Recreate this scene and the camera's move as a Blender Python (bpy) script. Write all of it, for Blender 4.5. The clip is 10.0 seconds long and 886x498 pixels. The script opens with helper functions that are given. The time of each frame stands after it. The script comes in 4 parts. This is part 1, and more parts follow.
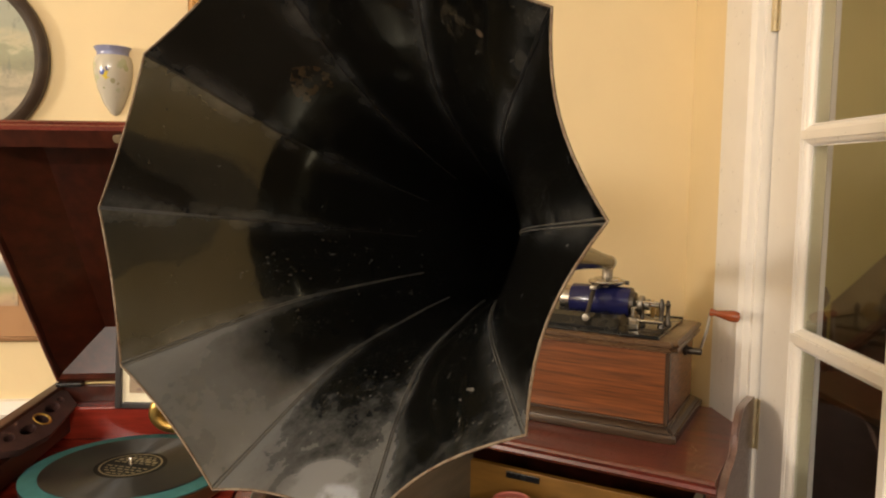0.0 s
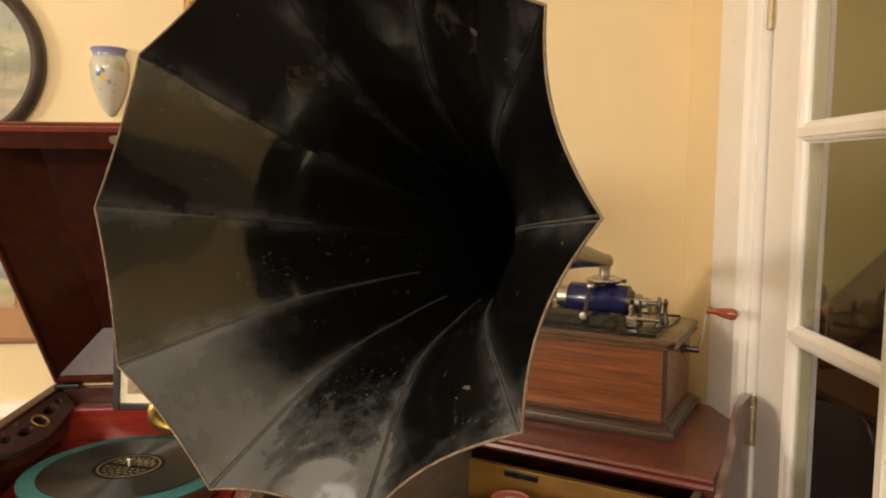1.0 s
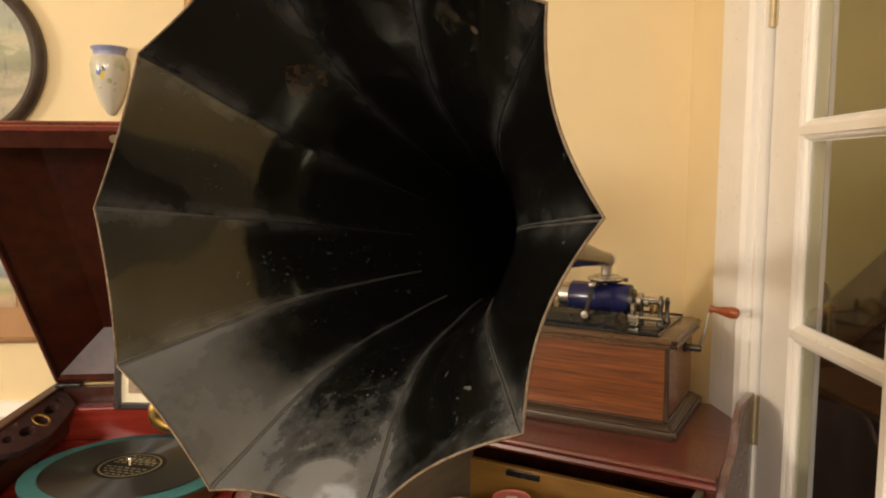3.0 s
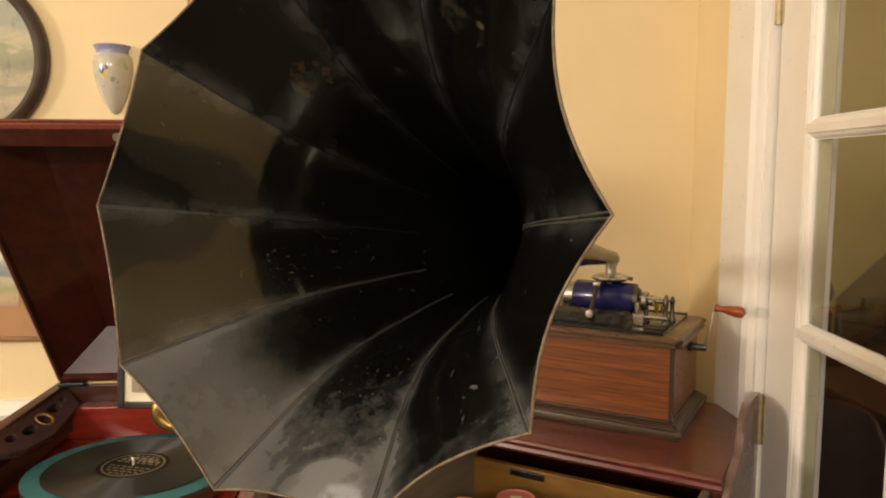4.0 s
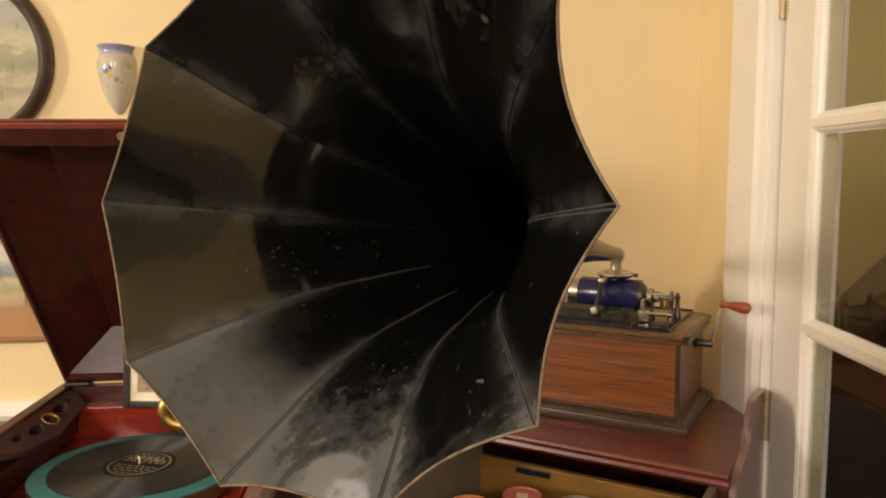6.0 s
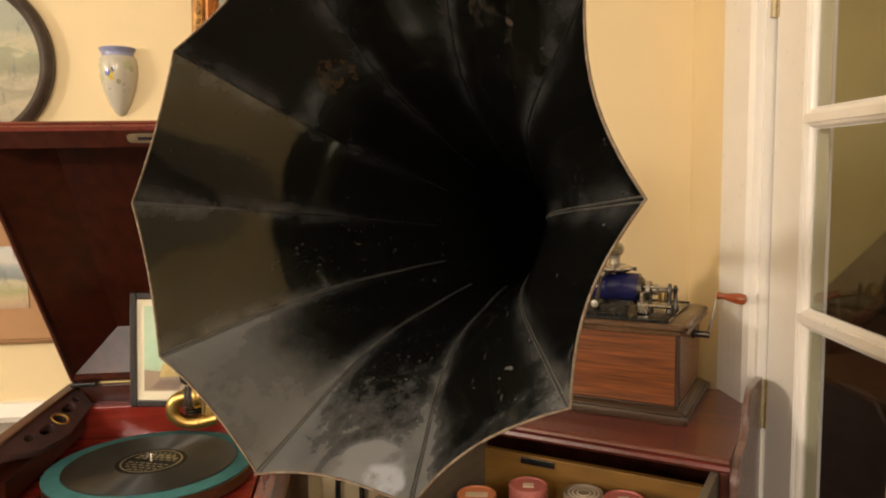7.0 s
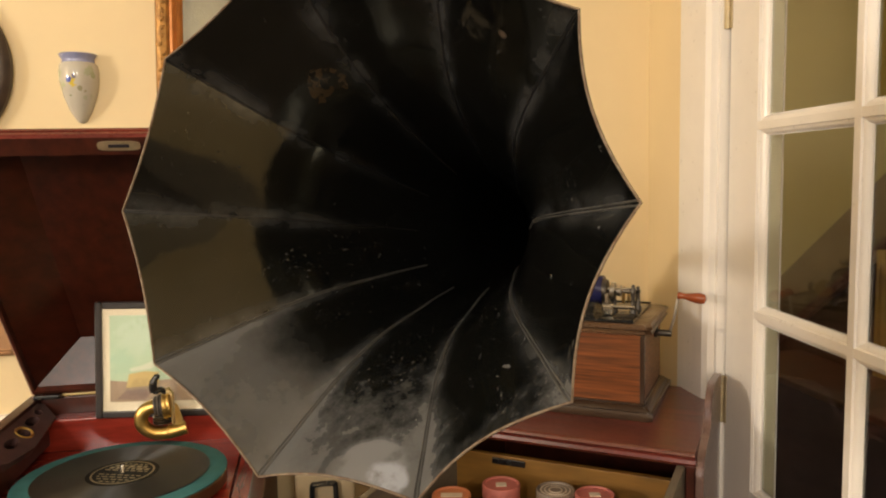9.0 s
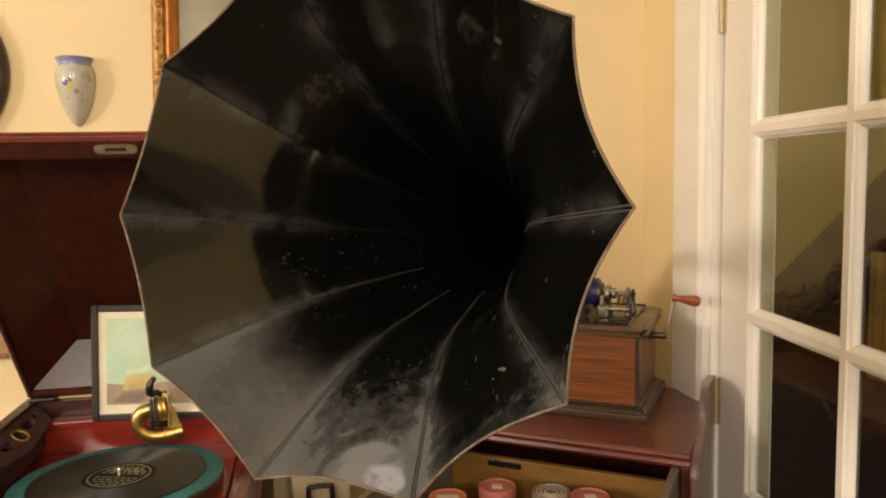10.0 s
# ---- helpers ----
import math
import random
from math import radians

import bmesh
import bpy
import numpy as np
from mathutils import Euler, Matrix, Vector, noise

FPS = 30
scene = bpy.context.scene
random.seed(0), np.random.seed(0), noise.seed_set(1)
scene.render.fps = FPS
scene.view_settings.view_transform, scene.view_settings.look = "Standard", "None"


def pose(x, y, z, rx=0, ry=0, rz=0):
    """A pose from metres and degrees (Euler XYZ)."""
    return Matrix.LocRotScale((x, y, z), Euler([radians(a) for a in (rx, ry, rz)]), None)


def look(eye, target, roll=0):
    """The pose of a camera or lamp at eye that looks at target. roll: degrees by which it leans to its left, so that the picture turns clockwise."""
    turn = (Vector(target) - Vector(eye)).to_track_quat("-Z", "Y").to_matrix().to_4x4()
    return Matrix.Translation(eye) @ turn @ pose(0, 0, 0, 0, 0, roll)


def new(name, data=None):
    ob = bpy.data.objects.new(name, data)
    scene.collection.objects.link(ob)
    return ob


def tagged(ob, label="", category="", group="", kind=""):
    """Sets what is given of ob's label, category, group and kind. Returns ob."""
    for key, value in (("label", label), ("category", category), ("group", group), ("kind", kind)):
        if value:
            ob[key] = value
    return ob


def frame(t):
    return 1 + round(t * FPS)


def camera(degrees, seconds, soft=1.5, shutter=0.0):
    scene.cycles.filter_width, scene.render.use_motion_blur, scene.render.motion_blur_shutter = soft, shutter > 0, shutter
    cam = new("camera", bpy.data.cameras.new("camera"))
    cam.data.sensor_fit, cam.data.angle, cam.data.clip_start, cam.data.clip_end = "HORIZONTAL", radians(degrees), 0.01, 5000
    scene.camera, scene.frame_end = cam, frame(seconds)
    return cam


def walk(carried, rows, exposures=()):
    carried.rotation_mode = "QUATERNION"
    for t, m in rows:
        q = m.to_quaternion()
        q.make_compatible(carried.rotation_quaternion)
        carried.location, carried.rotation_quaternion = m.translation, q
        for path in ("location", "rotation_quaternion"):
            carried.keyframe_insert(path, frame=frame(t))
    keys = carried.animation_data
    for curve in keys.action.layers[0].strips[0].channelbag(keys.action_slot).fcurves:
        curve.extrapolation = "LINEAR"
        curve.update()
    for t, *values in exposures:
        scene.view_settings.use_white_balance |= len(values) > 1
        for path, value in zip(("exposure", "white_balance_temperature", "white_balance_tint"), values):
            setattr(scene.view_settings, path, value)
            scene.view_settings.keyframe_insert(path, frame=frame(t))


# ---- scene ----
cam = camera(61.1, 10.0, soft=2.0)
PATH = [
    (0, (0.012, 0.007, 1.368), (0.195, 1.988, 1.164), 0.5),
    (0.5, (0.012, 0.006, 1.368), (0.198, 1.987, 1.165), 0.3),
    (1, (0.014, 0.006, 1.367), (0.201, 1.987, 1.163), 0.2),
    (1.5, (0.018, 0.005, 1.368), (0.204, 1.986, 1.163), 0.1),
    (2, (0.018, 0.004, 1.367), (0.204, 1.985, 1.162), 0.1),
    (2.5, (0.016, 0.006, 1.368), (0.201, 1.986, 1.161), 0.1),
    (4, (0.013, 0.014, 1.366), (0.189, 1.995, 1.156), 0.1),
    (4.5, (0.009, 0.015, 1.365), (0.18, 1.996, 1.154), -0.0),
    (5, (0.009, 0.016, 1.364), (0.174, 1.998, 1.153), -0.1),
    (5.5, (0.017, 0.02, 1.362), (0.179, 2.003, 1.153), -0.2),
    (7, (-0.022, -0.006, 1.361), (0.185, 1.972, 1.147), -0.9),
    (7.5, (-0.044, -0.01, 1.36), (0.218, 1.961, 1.143), -0.9),
    (8, (-0.056, -0.014, 1.362), (0.252, 1.95, 1.147), -1.0),
    (8.5, (-0.059, -0.018, 1.363), (0.275, 1.942, 1.155), -1.1),
    (9, (-0.061, -0.02, 1.362), (0.282, 1.941, 1.161), -1.2),
    (9.5, (-0.062, -0.023, 1.362), (0.286, 1.937, 1.164), -1.2),
    (10, (-0.062, -0.025, 1.364), (0.292, 1.934, 1.168), -1.2),
]
EXPOSURES = [(0.0, 0.0), (10.0, 0.0)]
walk(cam, [(t, look(eye, target, roll)) for t, eye, target, roll in PATH], EXPOSURES)

# ---- world and lights ----
world = bpy.data.worlds.new("night")
world.use_nodes = True
world.node_tree.nodes["Background"].inputs[0].default_value = (0.010, 0.012, 0.018, 1)
world.node_tree.nodes["Background"].inputs[1].default_value = 1.0
scene.world = world


def lamp(name, kind, m, energy, colour, size=0.1, size_y=0.0):
    data = bpy.data.lights.new(name, kind)
    data.energy, data.color = energy, colour
    if kind == "AREA":
        data.size = size
        if size_y:
            data.shape, data.size_y = "RECTANGLE", size_y
    elif kind == "POINT":
        data.shadow_soft_size = size
    ob = new(name, data)
    ob.matrix_world = m
    return ob


WARM = (1.0, 0.915, 0.825)
lamp("table_lamp_light", "POINT", Matrix.Translation((-3.40, -0.45, 1.78)), 172, WARM, 0.22)
lamp("floor_lamp_light", "POINT", Matrix.Translation((-1.25, -1.95, 2.06)), 98, WARM, 0.18)
# added fill from behind for the phonograph; no fitting is known there
lamp("room_fill_light", "POINT", Matrix.Translation((0.15, -2.70, 2.20)), 62, WARM, 0.12)
# added light that brightens the hall in place of spill through the glass
lamp("hall_fill_light", "POINT", Matrix.Translation((2.3, 2.6, 2.3)), 12, (1.0, 0.82, 0.55), 0.10)

# ---- helpers for meshes ----


def part(name, bm, material, parent=None, label="", smooth=False, category="", group="", kind=""):
    me = bpy.data.meshes.new(name)
    bmesh.ops.recalc_face_normals(bm, faces=bm.faces)
    bm.to_mesh(me)
    bm.free()
    me.materials.append(material)
    if smooth:
        me.polygons.foreach_set("use_smooth", [True] * len(me.polygons))
        me.set_sharp_from_angle(angle=radians(38))
    ob = new(name, me)
    if parent:
        ob.parent = parent
    return tagged(ob, label, category, group, kind)


def thing(name, label, category, m=None, group="", kind=""):
    ob = new(name)
    ob.empty_display_size = 0.05
    if m is not None:
        ob.matrix_world = m
    return tagged(ob, label, category, group, kind)


def box(bm, lo, hi, bevel=0.0, m=None, seg=2):
    lo, hi = Vector(lo), Vector(hi)
    made = bmesh.ops.create_cube(bm, size=1.0)["verts"]
    size, mid = hi - lo, (hi + lo) / 2
    for v in made:
        v.co = Vector((v.co.x * size.x, v.co.y * size.y, v.co.z * size.z)) + mid
    if bevel:
        edges = {e for v in made for e in v.link_edges}
        out = bmesh.ops.bevel(bm, geom=list(edges), offset=bevel, segments=seg, affect="EDGES", profile=0.5)
        made = list({v for f in out["faces"] for v in f.verts} | {v for v in made if v.is_valid})
    if m is not None:
        for v in made:
            v.co = m @ v.co
    return bm


def slab(lo, hi, bevel=0.0, m=None):
    return box(bmesh.new(), lo, hi, bevel, m)


def ring_mesh(bm, rings, close_ends=True, loop=True):
    """Joins rings of points, all of one length, into a skin."""
    rows = [[bm.verts.new(p) for p in ring] for ring in rings]
    count = len(rows[0])
    for a, b in zip(rows, rows[1:]):
        for i in range(count if loop else count - 1):
            j = (i + 1) % count
            bm.faces.new((a[i], a[j], b[j], b[i]))
    if close_ends and loop:
        bm.faces.new(rows[0][::-1])
        bm.faces.new(rows[-1])
    return bm


def lathe(bm, profile, m=Matrix.Identity(4), seg=32, close=True):
    """profile: pairs of radius and height, turned about z."""
    rings = [[m @ Vector((r * math.cos(a), r * math.sin(a), h)) for a in [2 * math.pi * i / seg for i in range(seg)]] for r, h in profile]
    return ring_mesh(bm, rings, close)


def tube(bm, points, radius, seg=8, closed=False):
    pts = [Vector(p) for p in points]
    radii = radius if isinstance(radius, (list, tuple)) else [radius] * len(pts)
    rings, side = [], None
    for i, p in enumerate(pts):
        before = pts[i - 1] if i else (pts[-1] if closed else p)
        after = pts[(i + 1) % len(pts)] if i + 1 < len(pts) or closed else p
        way = (after - before).normalized()
        if side is None:
            side = way.orthogonal().normalized()
        side = (side - way * side.dot(way)).normalized()
        up = way.cross(side)
        rings.append([p + radii[i] * (math.cos(a) * side + math.sin(a) * up) for a in [2 * math.pi * k / seg for k in range(seg)]])
    if closed:
        rings.append(rings[0])
        ring_mesh(bm, rings, False)
        bmesh.ops.remove_doubles(bm, verts=bm.verts, dist=1e-6)
        return bm
    return ring_mesh(bm, rings)


def prism(bm, outline, depth, m=Matrix.Identity(4)):
    """An outline in x and z, drawn out along y by depth."""
    return ring_mesh(bm, [[m @ Vector((x, y, z)) for x, z in outline] for y in (0.0, depth)])


def bent(points, steps=6):
    """A smooth line through the points."""
    pts = [Vector(p) for p in points]
    out = []
    for i in range(len(pts) - 1):
        a, b, c, d = pts[max(i - 1, 0)], pts[i], pts[i + 1], pts[min(i + 2, len(pts) - 1)]
        for k in range(steps):
            t = k / steps
            out.append(0.5 * ((2 * b) + (c - a) * t + (2 * a - 5 * b + 4 * c - d) * t * t + (3 * b - 3 * c + d - a) * t ** 3))
    return out + [pts[-1]]


# ---- materials ----


def material(name, colour, rough=0.5, metal=0.0, spread=0.12, scale=8.0, stretch=(1, 1, 1), bump=0.0, bump_scale=60.0, coat=0.0, rough_spread=0.12, second=None, specular=0.5):
    mat = bpy.data.materials.new(name)
    mat.use_nodes = True
    nt = mat.node_tree
    b = nt.nodes["Principled BSDF"]
    where = nt.nodes.new("ShaderNodeTexCoord")
    place = nt.nodes.new("ShaderNodeMapping")
    place.inputs["Scale"].default_value = stretch
    nt.links.new(where.outputs["Object"], place.inputs[0])
    big = nt.nodes.new("ShaderNodeTexNoise")
    big.inputs["Scale"].default_value, big.inputs["Detail"].default_value, big.inputs["Roughness"].default_value = scale, 6, 0.6
    nt.links.new(place.outputs[0], big.inputs["Vector"])
    fine = nt.nodes.new("ShaderNodeTexNoise")
    fine.inputs["Scale"].default_value, fine.inputs["Detail"].default_value = bump_scale, 3
    nt.links.new(place.outputs[0], fine.inputs["Vector"])
    ramp = nt.nodes.new("ShaderNodeValToRGB")
    low = [c * (1 - spread) for c in colour] if second is None else list(second)
    high = [min(c * (1 + spread), 1.0) for c in colour]
    ramp.color_ramp.elements[0].position, ramp.color_ramp.elements[0].color = 0.3, (*low, 1)
    ramp.color_ramp.elements[1].position, ramp.color_ramp.elements[1].color = 0.7, (*high, 1)
    nt.links.new(big.outputs[0], ramp.inputs[0])
    nt.links.new(ramp.outputs[0], b.inputs["Base Color"])
    gloss = nt.nodes.new("ShaderNodeMapRange")
    gloss.inputs[3].default_value, gloss.inputs[4].default_value = max(rough - rough_spread, 0.02), min(rough + rough_spread, 1)
    nt.links.new(fine.outputs[0], gloss.inputs[0])
    nt.links.new(gloss.outputs[0], b.inputs["Roughness"])
    b.inputs["Metallic"].default_value = metal
    b.inputs["Coat Weight"].default_value, b.inputs["Coat Roughness"].default_value = coat, 0.12
    b.inputs["Specular IOR Level"].default_value = specular
    if bump:
        rise = nt.nodes.new("ShaderNodeBump")
        rise.inputs["Strength"].default_value, rise.inputs["Distance"].default_value = bump, 0.002
        nt.links.new(fine.outputs[0], rise.inputs["Height"])
        nt.links.new(rise.outputs[0], b.inputs["Normal"])
    return mat


WALL = material("yellow_wall_paint", (0.80, 0.64, 0.37), 0.6, spread=0.04, scale=3, bump=0.08, bump_scale=220)
CEILING = material("ceiling_paint", (0.80, 0.77, 0.70), 0.8, spread=0.03)
WHITE = material("white_gloss_paint", (0.84, 0.795, 0.725), 0.32, spread=0.03, scale=12, bump=0.05, bump_scale=90)
FLOOR = material("floor_boards", (0.045, 0.026, 0.016), 0.52, spread=0.3, scale=4, stretch=(1, 8, 1))
MAHOGANY = material("red_mahogany", (0.27, 0.030, 0.018), 0.22, spread=0.35, scale=9, stretch=(1, 7, 7), bump=0.04, bump_scale=120, coat=0.3)
MAHOGANY_Y = material("red_mahogany_deep", (0.24, 0.026, 0.015), 0.22, spread=0.35, scale=9, stretch=(7, 1, 7), bump=0.04, bump_scale=120, coat=0.3)
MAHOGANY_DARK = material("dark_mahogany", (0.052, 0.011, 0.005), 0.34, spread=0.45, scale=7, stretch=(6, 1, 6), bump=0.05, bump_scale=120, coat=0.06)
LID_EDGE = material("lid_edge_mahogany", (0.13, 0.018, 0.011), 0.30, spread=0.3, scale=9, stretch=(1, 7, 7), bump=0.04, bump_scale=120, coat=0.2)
CABINET_TOP = material("worn_mahogany_top", (0.125, 0.022, 0.015), 0.30, spread=0.35, scale=9, stretch=(1, 8, 8), bump=0.05, bump_scale=140, coat=0.7)
OAK = material("golden_oak", (0.255, 0.080, 0.022), 0.34, second=(0.082, 0.024, 0.008), scale=32, stretch=(0.32, 1, 9), bump=0.10, bump_scale=60, coat=0.6)
OAK_DARK = material("dark_oak_moulding", (0.050, 0.029, 0.018), 0.26, spread=0.15, scale=9, stretch=(1, 1, 2), coat=0.45, rough_spread=0.03)
# mahogany with the gallery's grey reflected sheen put into its colour
GALLERY = material("grey_sheen_mahogany", (0.15, 0.085, 0.070), 0.30, spread=0.3, scale=9, stretch=(6, 1, 6), bump=0.04, bump_scale=120, coat=0.4)
OAK_TOP = material("worn_oak_top", (0.115, 0.064, 0.034), 0.30, spread=0.35, scale=20, stretch=(1, 6, 3), bump=0.08, bump_scale=90, coat=0.2)
DRAWER = material("drawer_wood", (0.20, 0.095, 0.014), 0.5, spread=0.25, scale=8, stretch=(1, 6, 6), bump=0.06)
FRET_WOOD = material("fret_wood", (0.070, 0.036, 0.036), 0.4, spread=0.3, scale=20)
GREY_WOOD = material("drawer_side_wood", (0.15, 0.125, 0.09), 0.5, spread=0.2, scale=9, stretch=(6, 1, 6), bump=0.06)
BLACK_METAL = material("black_japanned_iron", (0.012, 0.012, 0.012), 0.25, spread=0.3, coat=0.3)
NICKEL = material("nickel", (0.52, 0.49, 0.44), 0.24, 1.0, spread=0.12, scale=40)
NICKEL_DULL = material("dull_nickel", (0.42, 0.39, 0.34), 0.40, 1.0, spread=0.2, scale=60)
BRASS = material("aged_brass", (0.60, 0.46, 0.22), 0.36, 1.0, spread=0.15, scale=40)
HINGE_BRASS = material("pale_brass", (0.50, 0.42, 0.27), 0.55, 0.9, spread=0.2, scale=60)
GOLD = material("gold_plate", (0.74, 0.50, 0.16), 0.34, 1.0, spread=0.1, scale=40)
DARK_STEEL = material("dark_steel", (0.10, 0.09, 0.08), 0.35, 0.9, spread=0.2, scale=40)
BLUE_WAX = material("blue_celluloid", (0.012, 0.014, 0.078), 0.18, spread=0.15, scale=30, bump=0.06, bump_scale=300)
FELT = material("green_felt", (0.058, 0.190, 0.200), 0.9, spread=0.12, scale=40, bump=0.25, bump_scale=500, specular=0.15)
GRIP = material("varnished_grip", (0.30, 0.065, 0.018), 0.25, spread=0.2, scale=20, coat=0.4)
SEAM_DUSTY = material("dust_filled_seam", (0.058, 0.055, 0.049), 0.5, spread=0.5, scale=50)
SEAM = material("dusty_black_seam", (0.012, 0.011, 0.010), 0.4, spread=0.5, scale=60)
RIM = material("worn_rim_wire", (0.17, 0.135, 0.095), 0.58, 0.35, spread=0.4, scale=120, second=(0.10, 0.055, 0.03))


def enamel():
    """Black baked enamel, with dusty haze, fine scratches, some rust and painted reflections."""
    mat = bpy.data.materials.new("black_horn_enamel")
    mat.use_nodes = True
    nt = mat.node_tree
    b = nt.nodes["Principled BSDF"]
    where = nt.nodes.new("ShaderNodeTexCoord")

    def noise_at(scale, detail=5, rough=0.6, stretch=(1, 1, 1), turn=(0, 0, 0)):
        m = nt.nodes.new("ShaderNodeMapping")
        m.inputs["Scale"].default_value, m.inputs["Rotation"].default_value = stretch, turn
        nt.links.new(where.outputs["Object"], m.inputs[0])
        n = nt.nodes.new("ShaderNodeTexNoise")
        n.inputs["Scale"].default_value, n.inputs["Detail"].default_value, n.inputs["Roughness"].default_value = scale, detail, rough
        nt.links.new(m.outputs[0], n.inputs["Vector"])
        return n.outputs[0]

    def ramp(source, a, c):
        r = nt.nodes.new("ShaderNodeMapRange")
        r.interpolation_type = "SMOOTHSTEP"
        r.inputs[1].default_value, r.inputs[2].default_value = a, c
        nt.links.new(source, r.inputs[0])
        return r.outputs[0]

    def maths(op, x, y):
        n = nt.nodes.new("ShaderNodeMath")
        n.operation = op
        for i, value in enumerate((x, y)):
            if isinstance(value, (int, float)):
                n.inputs[i].default_value = value
            else:
                nt.links.new(value, n.inputs[i])
        return n.outputs[0]

    def mix(f, x, y):
        n = nt.nodes.new("ShaderNodeMix")
        n.data_type = "RGBA"
        nt.links.new(f, n.inputs[0])
        for socket, value in ((n.inputs[6], x), (n.inputs[7], y)):
            if isinstance(value, tuple):
                socket.default_value = (*value, 1)
            else:
                nt.links.new(value, socket)
        return n.outputs[2]

    def patch(x, y, z, radius, wobble=1.3):
        """Full within a ragged blot about a place of the horn, nothing outside."""
        n = nt.nodes.new("ShaderNodeVectorMath")
        n.operation = "DISTANCE"
        nt.links.new(where.outputs["Object"], n.inputs[0])
        n.inputs[1].default_value = (x, y, z)
        return ramp(maths("ADD", n.outputs["Value"], maths("MULTIPLY", maths("SUBTRACT", noise_at(45), 0.5), radius * wobble)), radius, radius * 0.75)

    axes = nt.nodes.new("ShaderNodeSeparateXYZ")
    nt.links.new(where.outputs["Object"], axes.inputs[0])
    px, py = axes.outputs[0], axes.outputs[1]
    specks = ramp(noise_at(330, 3, 0.65), 0.645, 0.69)
    scuffs = maths("MULTIPLY", ramp(noise_at(420, 3, 0.7, (1, 0.22, 0.4), (0.3, 0.5, 0.6)), 0.63, 0.70), ramp(noise_at(19), 0.52, 0.64))
    lines = maths("MULTIPLY", ramp(noise_at(300, 3, 0.7, (0.25, 1, 0.5), (0.2, 0.4, -0.9)), 0.63, 0.70), ramp(noise_at(14, 3, 0.5, (1, 1, 1), (0.7, 0.1, 0.4)), 0.55, 0.66))
    scuffs = maths("MAXIMUM", scuffs, lines)
    haze = ramp(noise_at(22, 6, 0.7), 0.52, 0.72)
    marks = maths("MAXIMUM", maths("MULTIPLY", specks, ramp(noise_at(11), 0.50, 0.58)), scuffs)
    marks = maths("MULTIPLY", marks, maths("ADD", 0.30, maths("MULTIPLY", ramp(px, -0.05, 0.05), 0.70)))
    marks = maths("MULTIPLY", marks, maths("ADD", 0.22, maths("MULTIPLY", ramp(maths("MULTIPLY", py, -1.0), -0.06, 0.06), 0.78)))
    rust = maths("MULTIPLY", patch(*RUST_AT, 0.020, 2.2), ramp(noise_at(120), 0.42, 0.55))
    chip = patch(*CHIP_AT, 0.0075, 0.5)
    # a lamp's reflection in a dented petal, painted as a pale patch
    worn = patch(*DENT_SHINE_AT, 0.034, 0.35)
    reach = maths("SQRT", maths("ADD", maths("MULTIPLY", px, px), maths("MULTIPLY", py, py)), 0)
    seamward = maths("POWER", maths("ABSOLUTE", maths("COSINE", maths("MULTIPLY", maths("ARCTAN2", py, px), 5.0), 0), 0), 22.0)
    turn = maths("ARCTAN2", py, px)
    # petal whose even grey is mostly the ceiling's reflection put into the colour
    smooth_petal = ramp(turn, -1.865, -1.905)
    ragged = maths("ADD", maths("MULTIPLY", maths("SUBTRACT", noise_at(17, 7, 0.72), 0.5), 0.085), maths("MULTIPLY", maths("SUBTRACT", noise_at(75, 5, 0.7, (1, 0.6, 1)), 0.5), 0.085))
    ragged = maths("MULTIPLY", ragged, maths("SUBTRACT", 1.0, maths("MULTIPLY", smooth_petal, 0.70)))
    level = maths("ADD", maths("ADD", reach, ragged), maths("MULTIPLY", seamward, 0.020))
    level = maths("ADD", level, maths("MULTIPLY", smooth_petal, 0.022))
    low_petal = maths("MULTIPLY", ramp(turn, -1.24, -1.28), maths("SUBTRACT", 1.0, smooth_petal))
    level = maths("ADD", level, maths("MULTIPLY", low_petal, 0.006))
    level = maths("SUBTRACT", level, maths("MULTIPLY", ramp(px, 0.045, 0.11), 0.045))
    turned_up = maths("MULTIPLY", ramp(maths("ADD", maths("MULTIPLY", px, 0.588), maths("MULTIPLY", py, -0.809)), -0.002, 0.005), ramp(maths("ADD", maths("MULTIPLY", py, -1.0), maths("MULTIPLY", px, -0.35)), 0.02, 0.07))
    # settled dust, with the ceiling's sheen on the lower petals painted in
    dust_sheen = maths("MULTIPLY", maths("ADD", maths("MULTIPLY", ramp(level, 0.142, 0.222), maths("SUBTRACT", 1.0, smooth_petal)), maths("MULTIPLY", maths("MULTIPLY", ramp(level, 0.150, 0.208), maths("ADD", 0.55, maths("MULTIPLY", ramp(noise_at(9, 5, 0.65), 0.3, 0.7), 0.35))), smooth_petal)), turned_up)
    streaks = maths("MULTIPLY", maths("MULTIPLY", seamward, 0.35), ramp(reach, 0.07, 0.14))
    dust_sheen = maths("MINIMUM", maths("ADD", dust_sheen, maths("MULTIPLY", streaks, ramp(noise_at(30), 0.35, 0.65))), 1.0)
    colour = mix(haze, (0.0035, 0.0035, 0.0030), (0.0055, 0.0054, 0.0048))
    # dark arc left of the painted reflection, thinning the grey there
    dark_arc = maths("MULTIPLY", patch(*DENT_SHINE_AT, 0.047, 0.45), maths("SUBTRACT", 1.0, patch(*DENT_SHINE_AT, 0.041, 0.35)))
    dust_sheen = maths("MULTIPLY", dust_sheen, maths("SUBTRACT", 1.0, maths("MULTIPLY", maths("MULTIPLY", dark_arc, ramp(px, 0.03, -0.02)), 0.65)))
